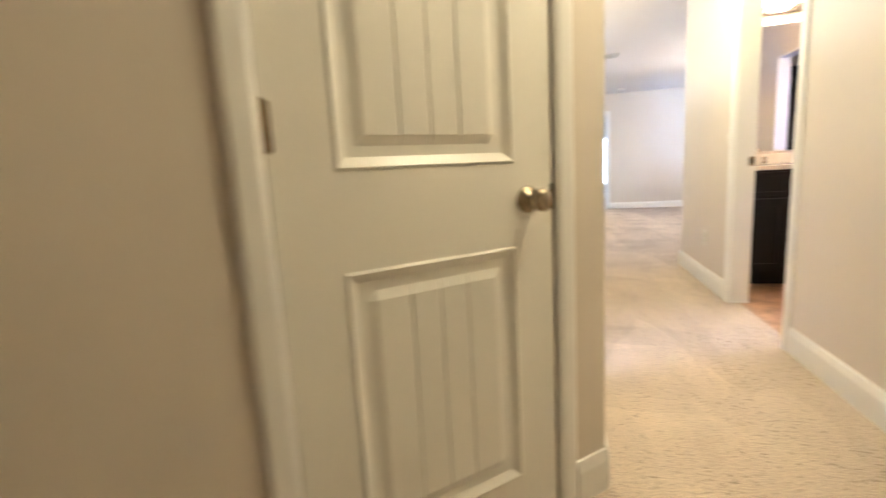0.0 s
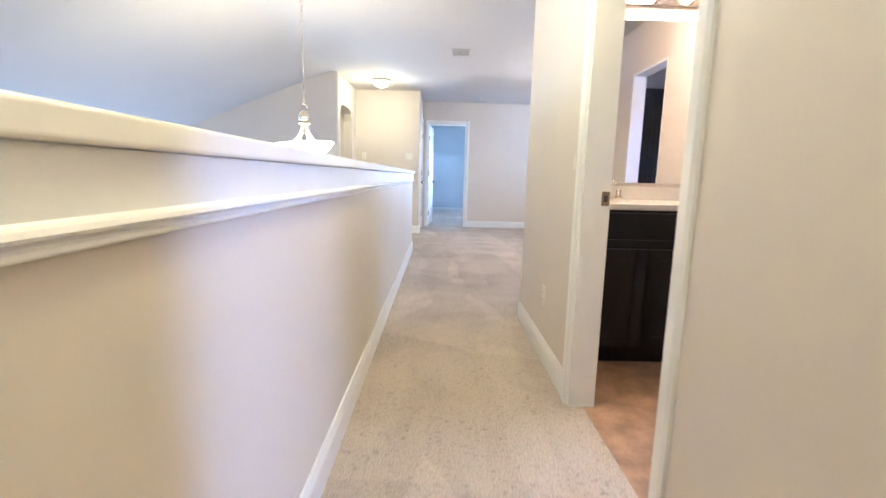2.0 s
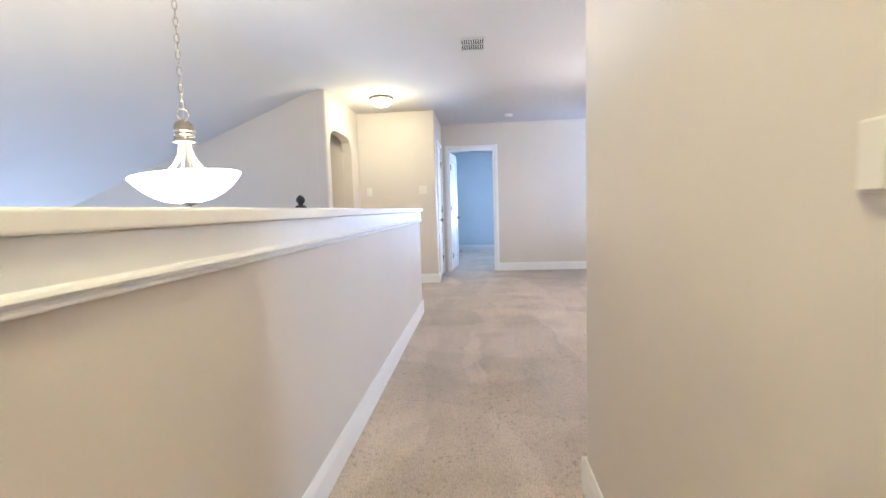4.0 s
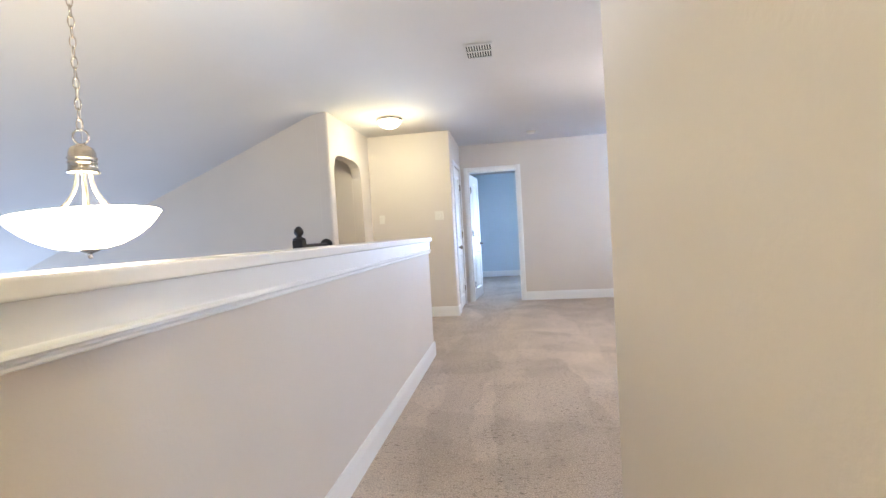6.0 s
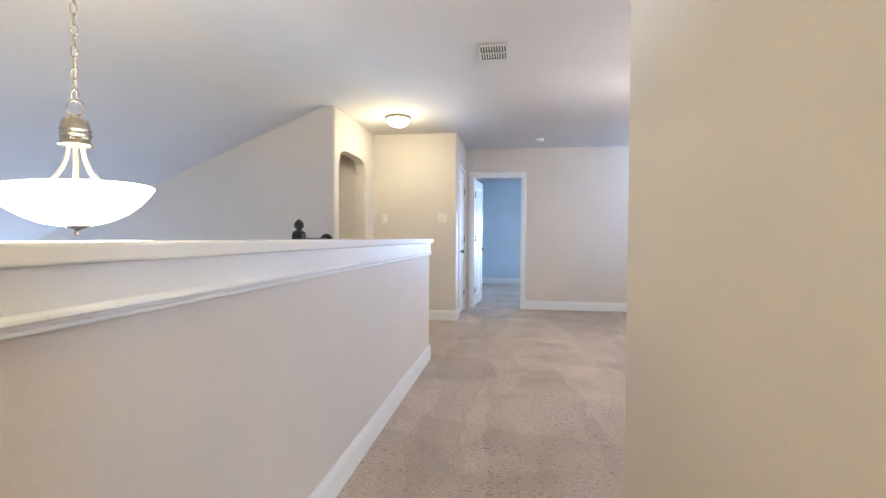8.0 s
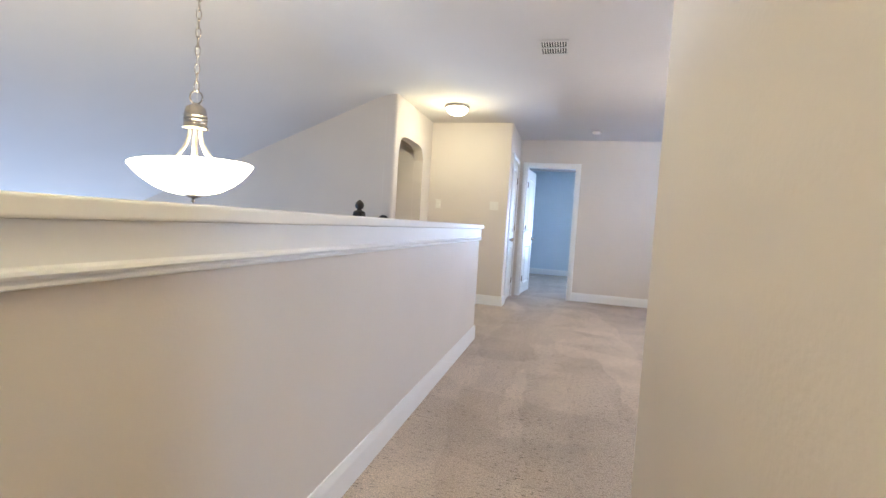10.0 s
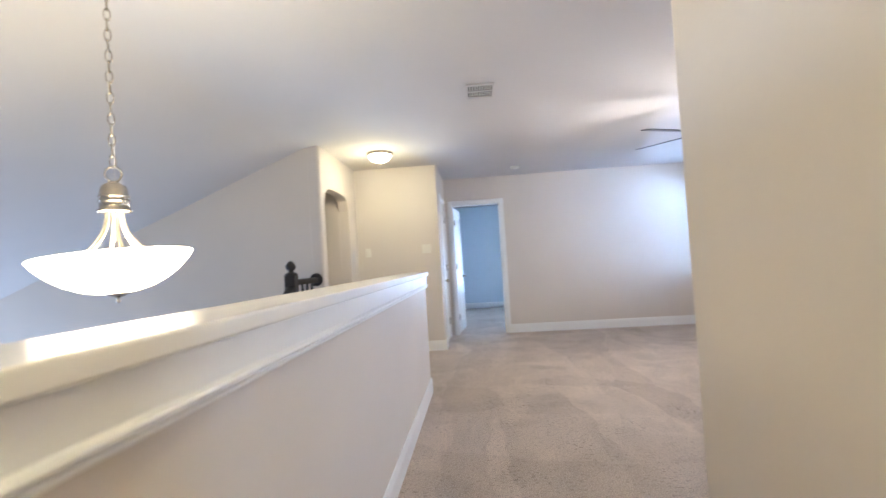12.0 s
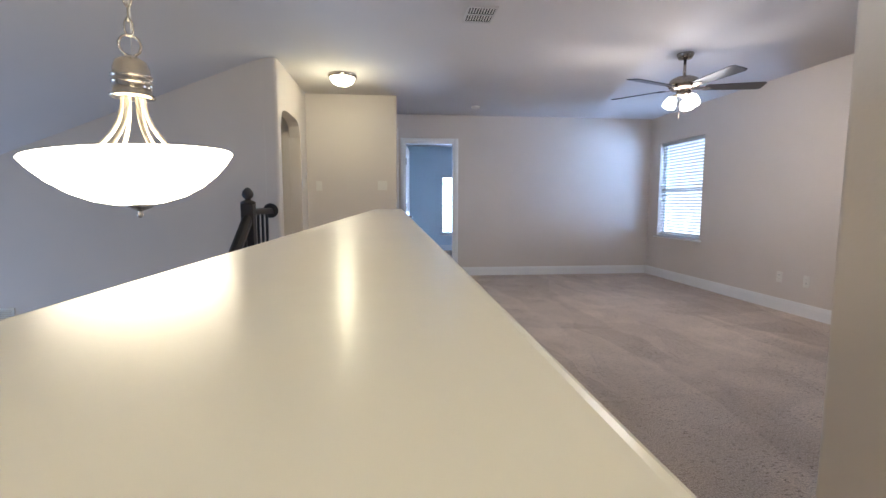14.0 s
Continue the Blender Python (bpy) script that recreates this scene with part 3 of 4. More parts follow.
def window(name, at, w, h, rz, label, slat_tilt):
    """A sash window in a reveal facing local -y, with a sill, glass and open slat blinds. at: middle of the wall face at the sill's height."""
    wd = thing(name, at, label, "window", rz=rz)
    wd["kind"] = "structure"
    bm = bmesh.new()
    for x0, x1, z0, z1 in ((-w / 2, -w / 2 + 0.045, 0, h), (w / 2 - 0.045, w / 2, 0, h), (-w / 2 + 0.045, w / 2 - 0.045, 0, 0.05), (-w / 2 + 0.045, w / 2 - 0.045, h - 0.05, h), (-w / 2 + 0.045, w / 2 - 0.045, h / 2 - 0.02, h / 2 + 0.02)):
        box(bm, x0, x1, 0.085, 0.125, z0, z1, 0.003)
    part("window_frame", bm, TRIM, wd)
    part("window_sill", box(bmesh.new(), -w / 2 - 0.04, w / 2 + 0.04, -0.035, 0.08, -0.024, -0.002, 0.005), TRIM, wd)
    for z0, z1 in ((0.05, h / 2 - 0.02), (h / 2 + 0.02, h - 0.05)):
        p = part("pane", box(bmesh.new(), -w / 2 + 0.045, w / 2 - 0.045, 0.100, 0.104, z0, z1), GLASS, wd)
        p.visible_shadow = False
    bl = thing("window_blind", at, "white slatted horizontal window blind, lowered with the slats open", "window blind", rz=rz)
    part("head_rail", box(bmesh.new(), -w / 2 + 0.012, w / 2 - 0.012, 0.02, 0.07, h - 0.05, h - 0.004, 0.004), BLINDS, bl)
    part("bottom_rail", box(bmesh.new(), -w / 2 + 0.015, w / 2 - 0.015, 0.022, 0.068, 0.012, 0.032, 0.004), BLINDS, bl)
    n = int((h - 0.10) / 0.043)
    bm = bmesh.new()
    m = pose(0, 0, 0, slat_tilt)
    bmesh.ops.create_cube(bm, size=1, matrix=m @ Matrix.Diagonal((w - 0.03, 0.048, 0.003, 1)))
    me = mesh_of("slat", bm, BLINDS)
    for k in range(n):
        s = new("slat", me)
        s.parent = bl
        s.location = (0, 0.045, 0.06 + 0.043 * k)
    for dx in (-w * 0.32, w * 0.32):
        part("ladder_cord", tube(bmesh.new(), [(dx, 0.018, 0.02), (dx, 0.018, h - 0.03)], 0.0015, 6), BLINDS, bl)
    return wd


def glass():
    m = bpy.data.materials.new("window_glass")
    m.use_nodes = True
    b = m.node_tree.nodes["Principled BSDF"]
    b.inputs["Transmission Weight"].default_value, b.inputs["Roughness"].default_value, b.inputs["IOR"].default_value = 1.0, 0.0, 1.45
    b.inputs["Base Color"].default_value = (0.95, 0.97, 0.97, 1)
    return m


GLASS = glass()
window("window_1", (XL, 10.17, 0.632), 1.01, 1.392, -90, "white sash window in a drywall reveal with a sill", -26)
window("window_4", (XL, 6.205, 0.632), 1.01, 1.392, -90, "white sash window in a drywall reveal with a sill", 8)
window("window_3", (XN, 3.88, 1.002), 0.48, 0.996, -90, "white bathroom window with slatted blind", 20)
window("window_2", (1.825, 14.85, 0.372), 0.97, 1.397, 0, "white sash window in a drywall reveal with a sill", -22)

# ---- doors ----


def panel_door(name, m, w, h, label, knob_x, lever=False):
    """A two-panel door, seen face at local y = 0 towards -y, with x from 0 to w; the upper panel has a low arched head."""
    dr = thing(name, (0, 0, 0), label, "door")
    dr.matrix_world = m
    dr["kind"] = "structure"
    st, th = 0.122, 0.035
    lo0, lo1, up0, up1 = 0.16, 0.778, 0.977, h - 0.12
    bm = bmesh.new()
    box(bm, 0, st, 0, th, 0.01, h)
    box(bm, w - st, w, 0, th, 0.01, h)
    box(bm, st, w - st, 0, th, 0.01, lo0)
    box(bm, st, w - st, 0, th, lo1, up0)
    box(bm, st, w - st, 0, th, up1, h)
    box(bm, st, w - st, 0.010, th - 0.010, lo0, lo1)
    box(bm, st, w - st, 0.010, th - 0.010, up0, up1)
    part("slab", bm, DOORP, dr)
    for z0, z1 in ((lo0, lo1), (up0, up1)):
        bm = bmesh.new()
        mould = 0.026
        # sloping sticking round the panel
        for p0, p1, inn in (((st, z0), (w - st, z0), (0, 1)), ((w - st, z0), (w - st, z1), (-1, 0)), ((w - st, z1), (st, z1), (0, -1)), ((st, z1), (st, z0), (1, 0))):
            prof = [(0, 0.0), (0.006, -0.004), (0.012, 0.0), (mould, 0.0095), (mould, 0.012), (0, 0.012)]
            ring = []
            for p in (p0, p1):
                ring.append([])
                for a_, b_ in prof:
                    # mitre: shorten along the run as it goes in
                    run = Vector((p1[0] - p0[0], p1[1] - p0[1])).normalized()
                    s_ = a_ if p is p0 else -a_
                    q = Vector(p) + Vector(inn) * a_ + run * s_
                    ring[-1].append(bm.verts.new((q.x, b_, q.y)))
            for i in range(len(prof)):
                bm.faces.new((ring[0][i], ring[0][(i + 1) % 6], ring[1][(i + 1) % 6], ring[1][i]))
        bmesh.ops.recalc_face_normals(bm, faces=bm.faces)
        part("moulding", bm, DOORP, dr)
        x0, x1 = st + mould + 0.016, w - st - mould - 0.016
        zz = (z0 + mould + 0.020, z0 + mould + 0.042, z1 - mould - 0.042, z1 - mould - 0.020)
        n = 4
        for k in range(n):
            # one plank of the raised field: chamfered along its joints, sloping away at the field's border
            a_ = x0 + (x1 - x0 - 0.06) * k / n + (0.03 if k else 0)
            b_ = x0 + (x1 - x0 - 0.06) * (k + 1) / n + (0.03 if k < n - 1 else 0.06)
            ca, cb = (0.024 if k == 0 else 0.0035), (0.024 if k == n - 1 else 0.0035)
            xx = (a_, a_ + ca, b_ - cb, b_)
            bm = bmesh.new()
            grid = []
            for i, x in enumerate(xx):
                col = []
                for j, z in enumerate(zz):
                    y = 0.0015
                    if j in (0, 3) or (i == 0 and k == 0) or (i == 3 and k == n - 1):
                        y = 0.0105
                    elif i in (0, 3):
                        y = 0.0048
                    col.append(bm.verts.new((x, y, z)))
                grid.append(col)
            for i in range(3):
                for j in range(3):
                    bm.faces.new((grid[i][j], grid[i + 1][j], grid[i + 1][j + 1], grid[i][j + 1]))
            edge = [grid[0][0], grid[1][0], grid[2][0], grid[3][0], grid[3][1], grid[3][2], grid[3][3], grid[2][3], grid[1][3], grid[0][3], grid[0][2], grid[0][1]]
            back = [bm.verts.new((v.co.x, 0.0112, v.co.z)) for v in edge]
            for i in range(12):
                bm.faces.new((edge[i], back[i], back[(i + 1) % 12], edge[(i + 1) % 12]))
            bm.faces.new(back)
            bmesh.ops.recalc_face_normals(bm, faces=bm.faces)
            part("panel", bm, DOORP, dr)
    kz = 0.888
    kb = bmesh.new()
    if lever:
        lathe(kb, [(0.030, 0), (0.030, -0.006), (0.012, -0.012), (0.010, -0.05)], (knob_x, 0, kz), 20, "y")
        tube(kb, [(knob_x, -0.05, kz), (knob_x + 0.03 * (1 if knob_x < w / 2 else -1), -0.055, kz), (knob_x + 0.10 * (1 if knob_x < w / 2 else -1), -0.05, kz - 0.004)], 0.008)
    else:
        lathe(kb, [(0.033, 0), (0.033, -0.005), (0.028, -0.010), (0.013, -0.014), (0.012, -0.034), (0.022, -0.040), (0.0275, -0.050), (0.027, -0.060), (0.019, -0.067), (0.004, -0.069)], (knob_x, 0, kz), 28, "y")
    part("door_knob", kb, BRASS, dr, "satin nickel door knob")
    ex = w if knob_x > w / 2 else 0
    part("latch_plate", box(bmesh.new(), ex - 0.006, ex + 0.0035, -0.004, 0.02, kz - 0.030, kz + 0.034), BRONZE, dr, "dark bronze latch plate")
    hx = 0 if knob_x > w / 2 else w
    for z in (0.25, 1.06, h - 0.25):
        hb = bmesh.new()
        lathe(hb, [(0.0065, -0.048), (0.0075, -0.045), (0.0075, 0.045), (0.0065, 0.048)], (hx, -0.006, z), 12)
        box(hb, hx - 0.014, hx + 0.014, -0.0025, 0.0, z - 0.044, z + 0.044)
        part("hinge", hb, BRASS, dr, "satin nickel hinge")
    return dr


# closet door in the angled wall: local x runs along (1, 1)
panel_door("door_1", pose(DA, DA + W45, 0, 0, 0, 45) @ pose(0, 0.002, 0.005), (DB - DA) * s2, 2.03, "closed cream-white two-panel plank door with a round knob", (DB - DA) * s2 - 0.082)
# bedroom door, open into the bedroom
panel_door("door_2", pose(D2A + 0.021, YN + 0.125, 0.006, 0, 0, 84), 0.705, 2.0, "white panel door standing open into the bedroom", 0.63, lever=True)
# closet door beside the alcove
panel_door("door_3", pose(XC - 0.004, YA + 0.283, 0.005, 0, 0, 90), 0.704, 2.02, "closed white two-panel closet door", 0.06)

# bright hazy distance outside the windows
HAZE = glow("bright_haze", (0.86, 0.93, 1.0), 1.6)
structure("backdrop", box(bmesh.new(), 9.0, 9.1, 6.0, 26.0, -4.0, 9.0), HAZE, "bright hazy daylight beyond the windows", "backdrop")
structure("backdrop", box(bmesh.new(), -6.0, 8.9, 19.0, 19.1, -4.0, 9.0), HAZE, "bright hazy daylight beyond the windows", "backdrop")

# ---- stairs ----
st = thing("staircase", (0, 0, 0), "carpeted staircase going down beside the half wall", "stairs")
st["kind"] = "structure"
for k in range(14):
    z1 = -0.19 * (k + 1) + 0.0
    y1 = 7.84 - 0.262 * k
    bm = box(bmesh.new(), -0.93, XW - HWT - 0.003, y1 - 0.262 - 0.02, y1, z1 - 0.19, z1 - 0.002, 0.004)
    part("step", bm, CARPET, st)

rl = thing("stair_railing", (-0.940, 7.84, 0), "dark stained wooden stair railing with turned newel post and balusters", "stair railing")
bm = bmesh.new()
box(bm, -0.048, 0.048, -0.048, 0.048, -0.25, 1.112, 0.006)
part("newel_post", bm, DARKWOOD, rl)
bm = bmesh.new()
lathe(bm, [(0.058, 1.088), (0.060, 1.10), (0.045, 1.112), (0.026, 1.12), (0.024, 1.13), (0.040, 1.145), (0.046, 1.165), (0.040, 1.19), (0.022, 1.212), (0.004, 1.222)], (0, 0, 0.022), 24)
part("finial", bm, DARKWOOD, rl, smooth=False)
RAIL = [(-0.030, -0.028), (0.030, -0.028), (0.032, 0.0), (0.026, 0.018), (0.012, 0.028), (-0.012, 0.028), (-0.026, 0.018), (-0.032, 0.0)]
part("handrail", sweep(bmesh.new(), RAIL, (0, 0.045, 1.045), (0.033, 0.545, 1.045), (1, 0, 0)), DARKWOOD, rl)
part("handrail", sweep(bmesh.new(), [(a * 1.3, b * 1.35) for a, b in RAIL], (0, -0.045, 0.985), (0, -3.6, 0.985 - 3.555 * 0.725), (1, 0, 0)), DARKWOOD, rl)
part("rosette", lathe(bmesh.new(), [(0.068, 0.559), (0.068, 0.548), (0.057, 0.540), (0.047, 0.536)], (0.033, 0, 1.047), 32, "y"), DARKWOOD, rl)
bal = mesh_of("baluster", box(bmesh.new(), -0.010, 0.010, -0.010, 0.010, 0.0, 1.03), DARKWOOD)
for k in range(4):
    o = new("baluster", bal)
    o.parent, o.location = rl, (0.006 + 0.0066 * k, 0.11 + 0.11 * k, 0)
bal2 = mesh_of("baluster", box(bmesh.new(), -0.010, 0.010, -0.010, 0.010, 0.0, 0.90), DARKWOOD)
for k in range(26):
    y = -0.10 - 0.13 * k
    o = new("baluster", bal2)
    zt = 0.95 + (y + 0.045) * 0.725 - 0.02
    o.parent, o.location = rl, (0, y, zt - 0.90)

# ---- lamps ----
pd = thing("pendant_lamp", (-0.359, 5.112, 0.017), "lit frosted glass bowl pendant on a nickel chain", "pendant lamp")
bm = bmesh.new()
BOWLR = 1.05
lathe(bm, [(BOWLR * a, b) for a, b in ((0.010, 1.094), (0.045, 1.097), (0.09, 1.109), (0.13, 1.130), (0.165, 1.158), (0.190, 1.186), (0.205, 1.208), (0.203, 1.211), (0.199, 1.209), (0.185, 1.188), (0.160, 1.161), (0.126, 1.134), (0.088, 1.114), (0.045, 1.102), (0.010, 1.099))], (0, 0, 0), 72)
bmesh.ops.transform(bm, matrix=pose(0, 0, 1.16) @ pose(0, 0, 0, 0, -4.5, 0) @ pose(0, 0, -1.16), verts=bm.verts)   # it hangs a little crooked
part("glass_bowl", bm, BOWL, pd, "glowing frosted white glass bowl")
part("finial", lathe(bmesh.new(), [(0.002, 1.064), (0.0065, 1.067), (0.008, 1.073), (0.004, 1.079), (0.008, 1.081), (0.024, 1.088), (0.036, 1.096), (0.030, 1.101)], (0, 0, 0), 32), NICKEL, pd)
for k in range(6):
    a = math.pi / 3 * k + 0.35
    pts = []
    for u in range(13):
        t = u / 12
        r = 0.021 + 0.130 * t ** 2.3
        z = 1.362 - 0.185 * t ** 0.92
        pts.append((r * math.cos(a), r * math.sin(a), z))
    part("arm", tube(bmesh.new(), pts, 0.0052, 10), NICKEL_LIT, pd)
part("collar", lathe(bmesh.new(), [(0.034, 1.346), (0.046, 1.348), (0.047, 1.353), (0.041, 1.357), (0.040, 1.378), (0.043, 1.380), (0.043, 1.384), (0.040, 1.386), (0.040, 1.393), (0.043, 1.395), (0.043, 1.399), (0.039, 1.401), (0.038, 1.416), (0.033, 1.430), (0.018, 1.440), (0.007, 1.447)], (0, 0, 0), 48), NICKEL, pd)


def ring(cx, cz, rx, rz_, turn, r):
    pts = []
    for k in range(20):
        a = 2 * math.pi * k / 20
        u, w = rx * math.cos(a), rz_ * math.sin(a)
        pts.append((u * math.cos(turn), u * math.sin(turn), cz + w))
    return tube(bmesh.new(), pts, r, 8, closed=True)


part("loop", ring(0, 1.468, 0.022, 0.024, 0.5, 0.0030), NICKEL, pd)
z = 1.497
k = 0
while z < H - 0.06:
    part("chain_link", ring(0, z + 0.012, 0.0088, 0.021, 0.5 + (k % 2) * math.pi / 2, 0.0020), NICKEL, pd)
    z += 0.0335
    k += 1
part("cord", tube(bmesh.new(), [(0.004 * math.sin(i * 1.3), 0.004 * math.cos(i), 1.44 + i * 0.0985) for i in range(11)], 0.0011, 6), PLASTIC, pd)
part("canopy", lathe(bmesh.new(), [(0.008, H - 0.05), (0.03, H - 0.045), (0.062, H - 0.02), (0.066, H - 0.001)], (0, 0, 0), 32), NICKEL, pd)
bulb("pendant_bulb", (-0.359, 5.112, 1.193), 27, (1.0, 0.86, 0.56), 0.035)

fl = thing("flush_ceiling_light", (-0.278, 8.92, H), "lit frosted glass flush ceiling light with a nickel rim", "ceiling light", "flush ceiling lights")
part("rim", lathe(bmesh.new(), [(0.145, 0), (0.150, -0.012), (0.142, -0.028), (0.132, -0.034)], (0, 0, 0), 48), NICKEL, fl)
part("shade", lathe(bmesh.new(), [(0.129, -0.028), (0.124, -0.052), (0.102, -0.082), (0.062, -0.106), (0.013, -0.118)], (0, 0, 0), 48), FLUSHG, fl, "glowing frosted glass dome")
part("finial", lathe(bmesh.new(), [(0.012, -0.117), (0.014, -0.123), (0.006, -0.130), (0.003, -0.136)], (0, 0, 0), 16), NICKEL, fl)
copy_thing(fl, pose(0.76, 1.22, H))
copy_thing(fl, pose(0.76, 3.30, H))
bulb("flush_bulb", (-0.278, 8.92, H - 0.36), 13, (1.0, 0.90, 0.56), 0.08)
bulb("hall_bulb", (0.76, 3.30, H - 0.22), 23, (1.0, 0.87, 0.47), 0.08)
bulb("hall_bulb", (0.76, 1.22, H - 0.22), 16.8, (1.0, 0.88, 0.56), 0.08)

PEWTER = mat("dark_brushed_pewter", (0.36, 0.31, 0.26), 0.24, metal=1.0, vary=0.06, scale=20)
fan = thing("ceiling_fan", (2.823, 7.905, H), "dark pewter ceiling fan with five blades and lit glass shades", "ceiling fan")
part("canopy", lathe(bmesh.new(), [(0.07, 0), (0.07, -0.012), (0.055, -0.045), (0.02, -0.055)], (0, 0, 0), 32), PEWTER, fan)
part("downrod", tube(bmesh.new(), [(0, 0, -0.05), (0, 0, -0.21)], 0.0125, 16), PEWTER, fan)
part("motor_housing", lathe(bmesh.new(), [(0.03, -0.195), (0.075, -0.203), (0.115, -0.225), (0.130, -0.262), (0.126, -0.288), (0.10, -0.312), (0.06, -0.324)], (0, 0, 0), 40), PEWTER, fan)
part("light_fitter", lathe(bmesh.new(), [(0.055, -0.322), (0.062, -0.337), (0.060, -0.362), (0.03, -0.377)], (0, 0, 0), 32), PEWTER, fan)
BLADE = mat("fan_blade_wood", (0.016, 0.013, 0.012), 0.28, vary=0.25, scale=12)
for k in range(5):
    a = radians(-15 + 72 * k)
    m = pose(0, 0, -0.297, 0, 0, math.degrees(a))
    bm = bmesh.new()
    prism(bm, rounded([(0.17, -0.05), (0.62, -0.07), (0.65, -0.055), (0.65, 0.055), (0.62, 0.07), (0.17, 0.05)], {0: 0.02, 5: 0.02}), -0.003, 0.003)
    bmesh.ops.transform(bm, matrix=m @ pose(0, 0, 0, -11), verts=bm.verts)
    b = part("blade", bm, BLADE, fan, "dark wooden fan blade")
    bm = bmesh.new()
    prism(bm, [(0.09, -0.018), (0.20, -0.03), (0.235, 0), (0.20, 0.03), (0.09, 0.018)], -0.009, -0.004)
    bmesh.ops.transform(bm, matrix=m @ pose(0, 0, 0, -11), verts=bm.verts)
    part("blade_bracket", bm, PEWTER, fan)
for k in range(3):
    a = radians(40 + 120 * k)
    c, s = math.cos(a), math.sin(a)
    part("arm", tube(bmesh.new(), [(0.04 * c, 0.04 * s, -0.352), (0.075 * c, 0.075 * s, -0.362), (0.085 * c, 0.085 * s, -0.377)], 0.012), PEWTER, fan)
    bm = lathe(bmesh.new(), [(0.022, -0.0), (0.036, -0.012), (0.05, -0.04), (0.056, -0.075), (0.052, -0.10), (0.048, -0.10), (0.02, -0.02)], (0, 0, 0), 24)
    bmesh.ops.transform(bm, matrix=pose(0.085 * c, 0.085 * s, -0.372, 0, 0, math.degrees(a)) @ pose(0, 0, 0, 0, -22, 0), verts=bm.verts)
    part("shade", bm, FANG, fan, "glowing frosted glass shade")
for dx in (0.02, -0.03):
    part("pull_chain", tube(bmesh.new(), [(dx, 0.01, -0.362), (dx, 0.01, -0.53 + dx)], 0.0022, 6), PEWTER, fan)
bulb("fan_bulbs", (2.823, 7.905, H - 0.66), 38, (1.0, 0.90, 0.80), 0.28)

# ---- small fixtures ----
vent = thing("ceiling_vent", (0.859, 7.252, H), "white louvred ceiling air vent", "air vent")
# dark sheet close behind the slats paints the duct's shade into the gaps
part("backing", box(bmesh.new(), -0.092, 0.092, -0.122, 0.122, -0.0042, -0.001), GAPSHADE, vent)
bm = bmesh.new()
for x0, x1, y0, y1 in ((-0.105, 0.105, -0.14, -0.120), (-0.105, 0.105, 0.120, 0.14), (-0.105, -0.090, -0.120, 0.120), (0.090, 0.105, -0.120, 0.120), (-0.090, 0.090, -0.008, 0.002)):
    box(bm, x0, x1, y0, y1, -0.012, -0.0005, 0.002)
part("frame", bm, CEIL, vent)
for k in range(9):
    for y0, y1 in ((-0.119, -0.030), (0.003, 0.096)):
        x = -0.076 + 0.019 * k
        bm = box(bmesh.new(), -0.0045, 0.0045, y0, y1, -0.0010, 0.0010)
        bmesh.ops.transform(bm, matrix=pose(x, 0, -0.0085, 0, 28, 0), verts=bm.verts)
        part("slat", bm, PLASTIC, vent)
sm = thing("smoke_detector", (1.365, 10.31, H), "round white smoke detector on the ceiling", "smoke detector")
part("body", lathe(bmesh.new(), [(0.062, 0), (0.062, -0.012), (0.055, -0.028), (0.03, -0.034), (0.004, -0.035)], (0, 0, 0), 32), PLASTIC, sm)


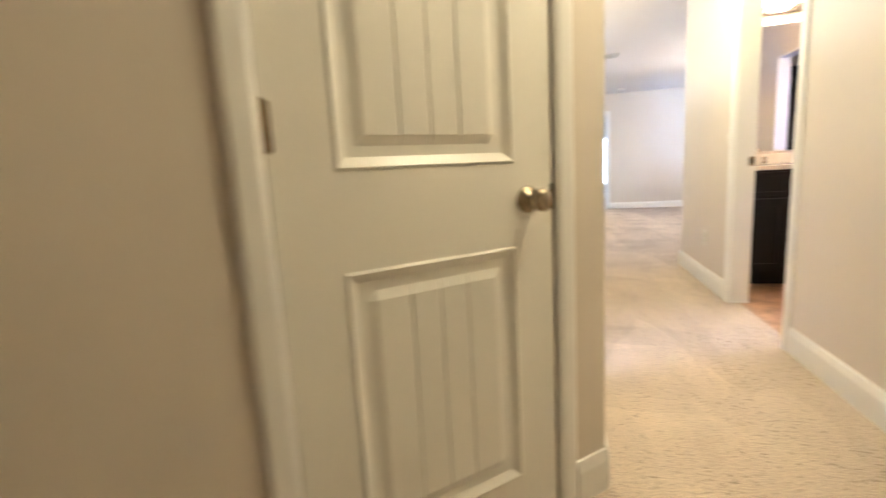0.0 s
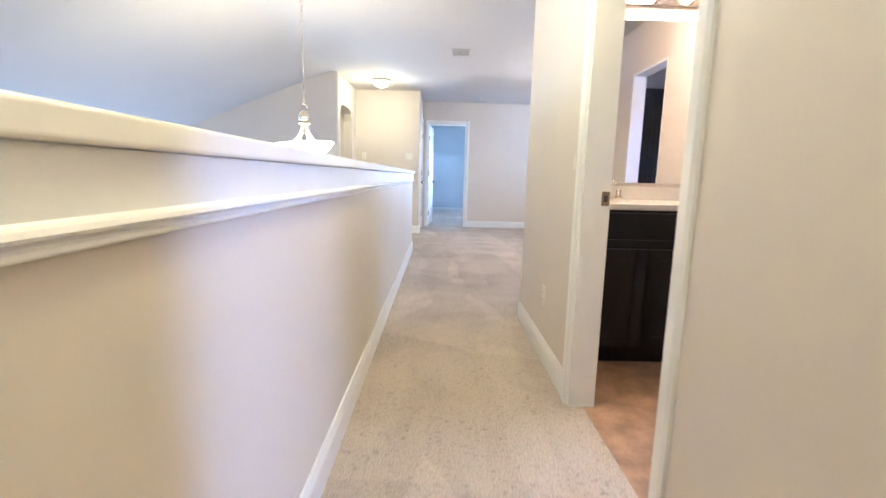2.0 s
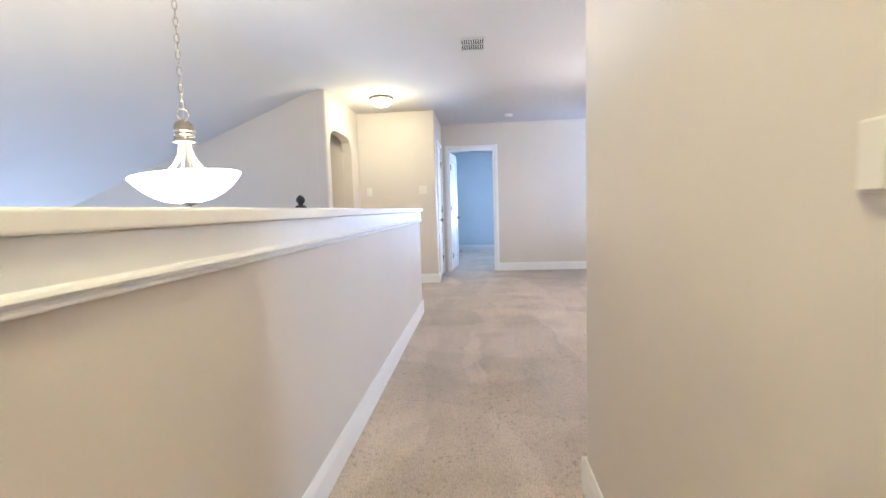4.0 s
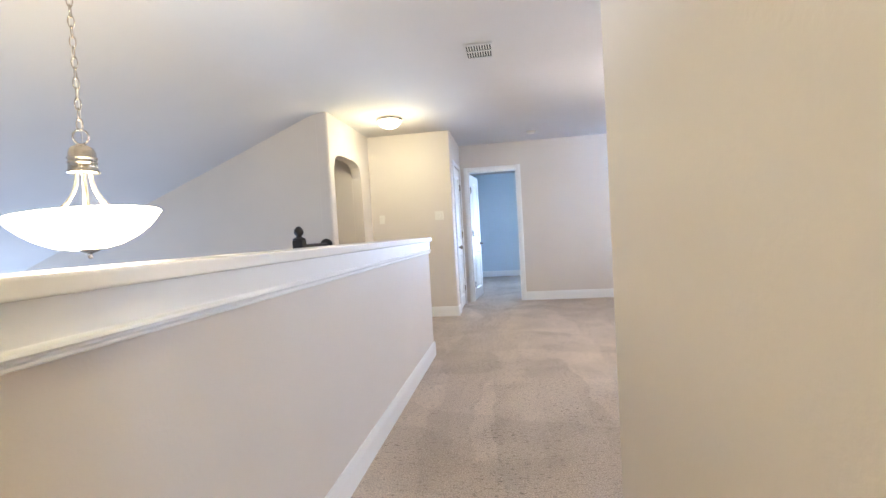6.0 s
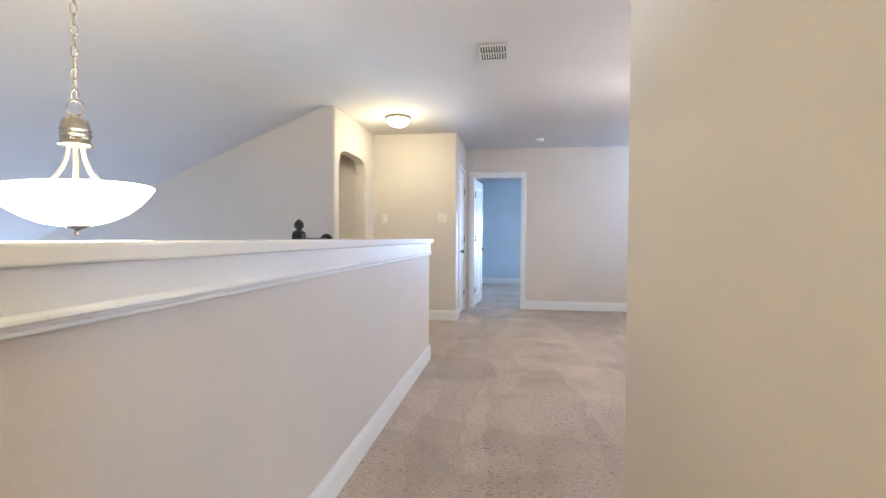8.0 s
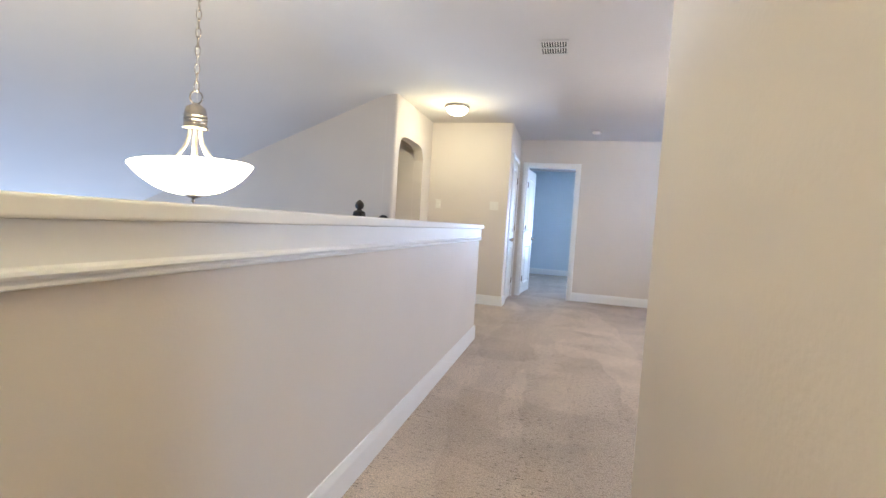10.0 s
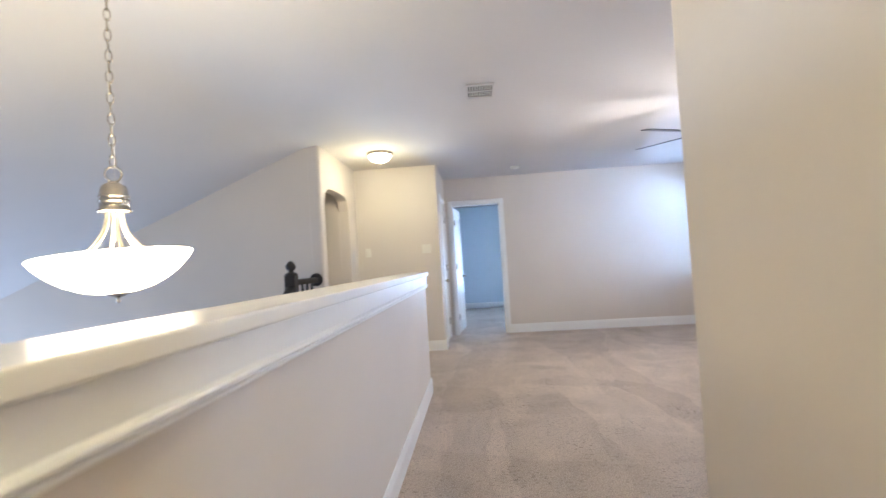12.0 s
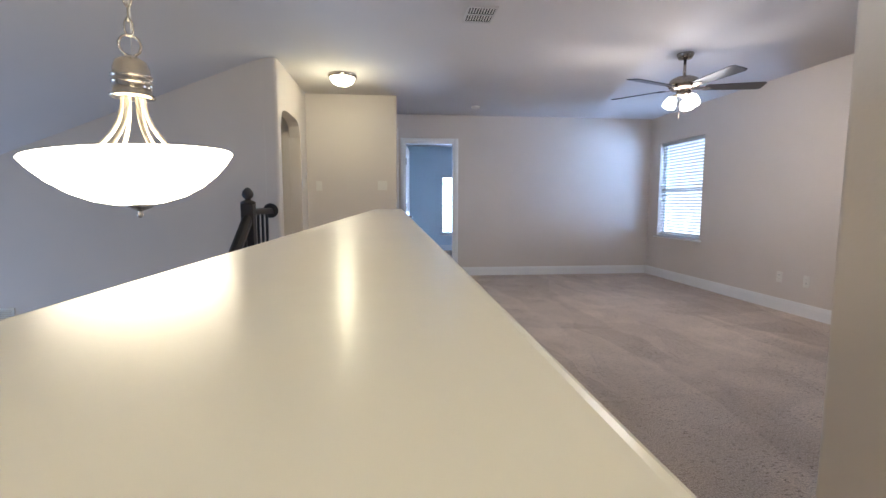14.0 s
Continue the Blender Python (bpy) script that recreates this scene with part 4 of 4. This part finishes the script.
def wall_plate(name, at, rz, label, category, w, h, kind):
    t = thing(name, at, label, category, rz=rz)
    part("plate", box(bmesh.new(), -w / 2, w / 2, -0.006, 0, -h / 2, h / 2, 0.002), PLASTIC, t)
    if kind == "switch":
        n = max(1, round(w / 0.046) - 1) if w > 0.08 else 1
        for i in range(n):
            x = (i - (n - 1) / 2) * 0.046
            part("rocker", box(bmesh.new(), x - 0.016, x + 0.016, -0.011, -0.006, -0.033, 0.033, 0.002), PLASTIC, t)
    else:
        for z in (-0.020, 0.020):
            so = part("socket", box(bmesh.new(), -0.017, 0.017, -0.009, -0.006, z - 0.014, z + 0.014, 0.004), PLASTIC, t)
            # slots are not cut; thin dark boxes paint the shade in them
            for x in (-0.006, 0.006):
                part("slot", box(bmesh.new(), x - 0.001, x + 0.001, -0.0096, -0.0088, z - 0.004, z + 0.006), GAPSHADE, so)
    return t


wall_plate("light_switch", (0.097, YA, 1.338), 0, "white double light switch plate", "light switch", 0.115, 0.115, "switch")
wall_plate("light_switch", (-0.68, YA, 1.33), 0, "white single light switch plate", "light switch", 0.072, 0.115, "switch")
for y in (8.015, 8.34):
    wall_plate("wall_outlet", (XL, y, 0.353), -90, "white electrical outlet plate above the baseboard", "wall outlet", 0.072, 0.115, "outlet")
wall_plate("light_switch", (XE, 3.675, 1.09), -90, "small white light switch plate beside the bathroom doorway", "light switch", 0.045, 0.07, "switch")
wall_plate("wall_outlet", (XE, 4.135, 0.36), -90, "white electrical outlet plate above the baseboard", "wall outlet", 0.072, 0.115, "outlet")

wv = thing("wall_vent", (-3.29, 8.402, 0.09), "small white louvred vent on the great room wall", "air vent")
bm = bmesh.new()
for x0, x1, z0, z1 in ((-0.10, 0.10, 0.055, 0.075), (-0.10, 0.10, -0.075, -0.055), (-0.10, -0.08, -0.055, 0.055), (0.08, 0.10, -0.055, 0.055)):
    box(bm, x0, x1, -0.009, 0, z0, z1, 0.002)
part("frame", bm, PLASTIC, wv)
# dark sheet in place of depth: shade between the louvres as colour
part("backing", box(bmesh.new(), -0.08, 0.08, -0.002, -0.0005, -0.055, 0.055), GAPSHADE, wv)
for k in range(6):
    bm = box(bmesh.new(), -0.079, 0.079, -0.006, 0.006, -0.001, 0.001)
    bmesh.ops.transform(bm, matrix=pose(0, -0.006, -0.045 + 0.018 * k, 40), verts=bm.verts)
    part("slat", bm, PLASTIC, wv)
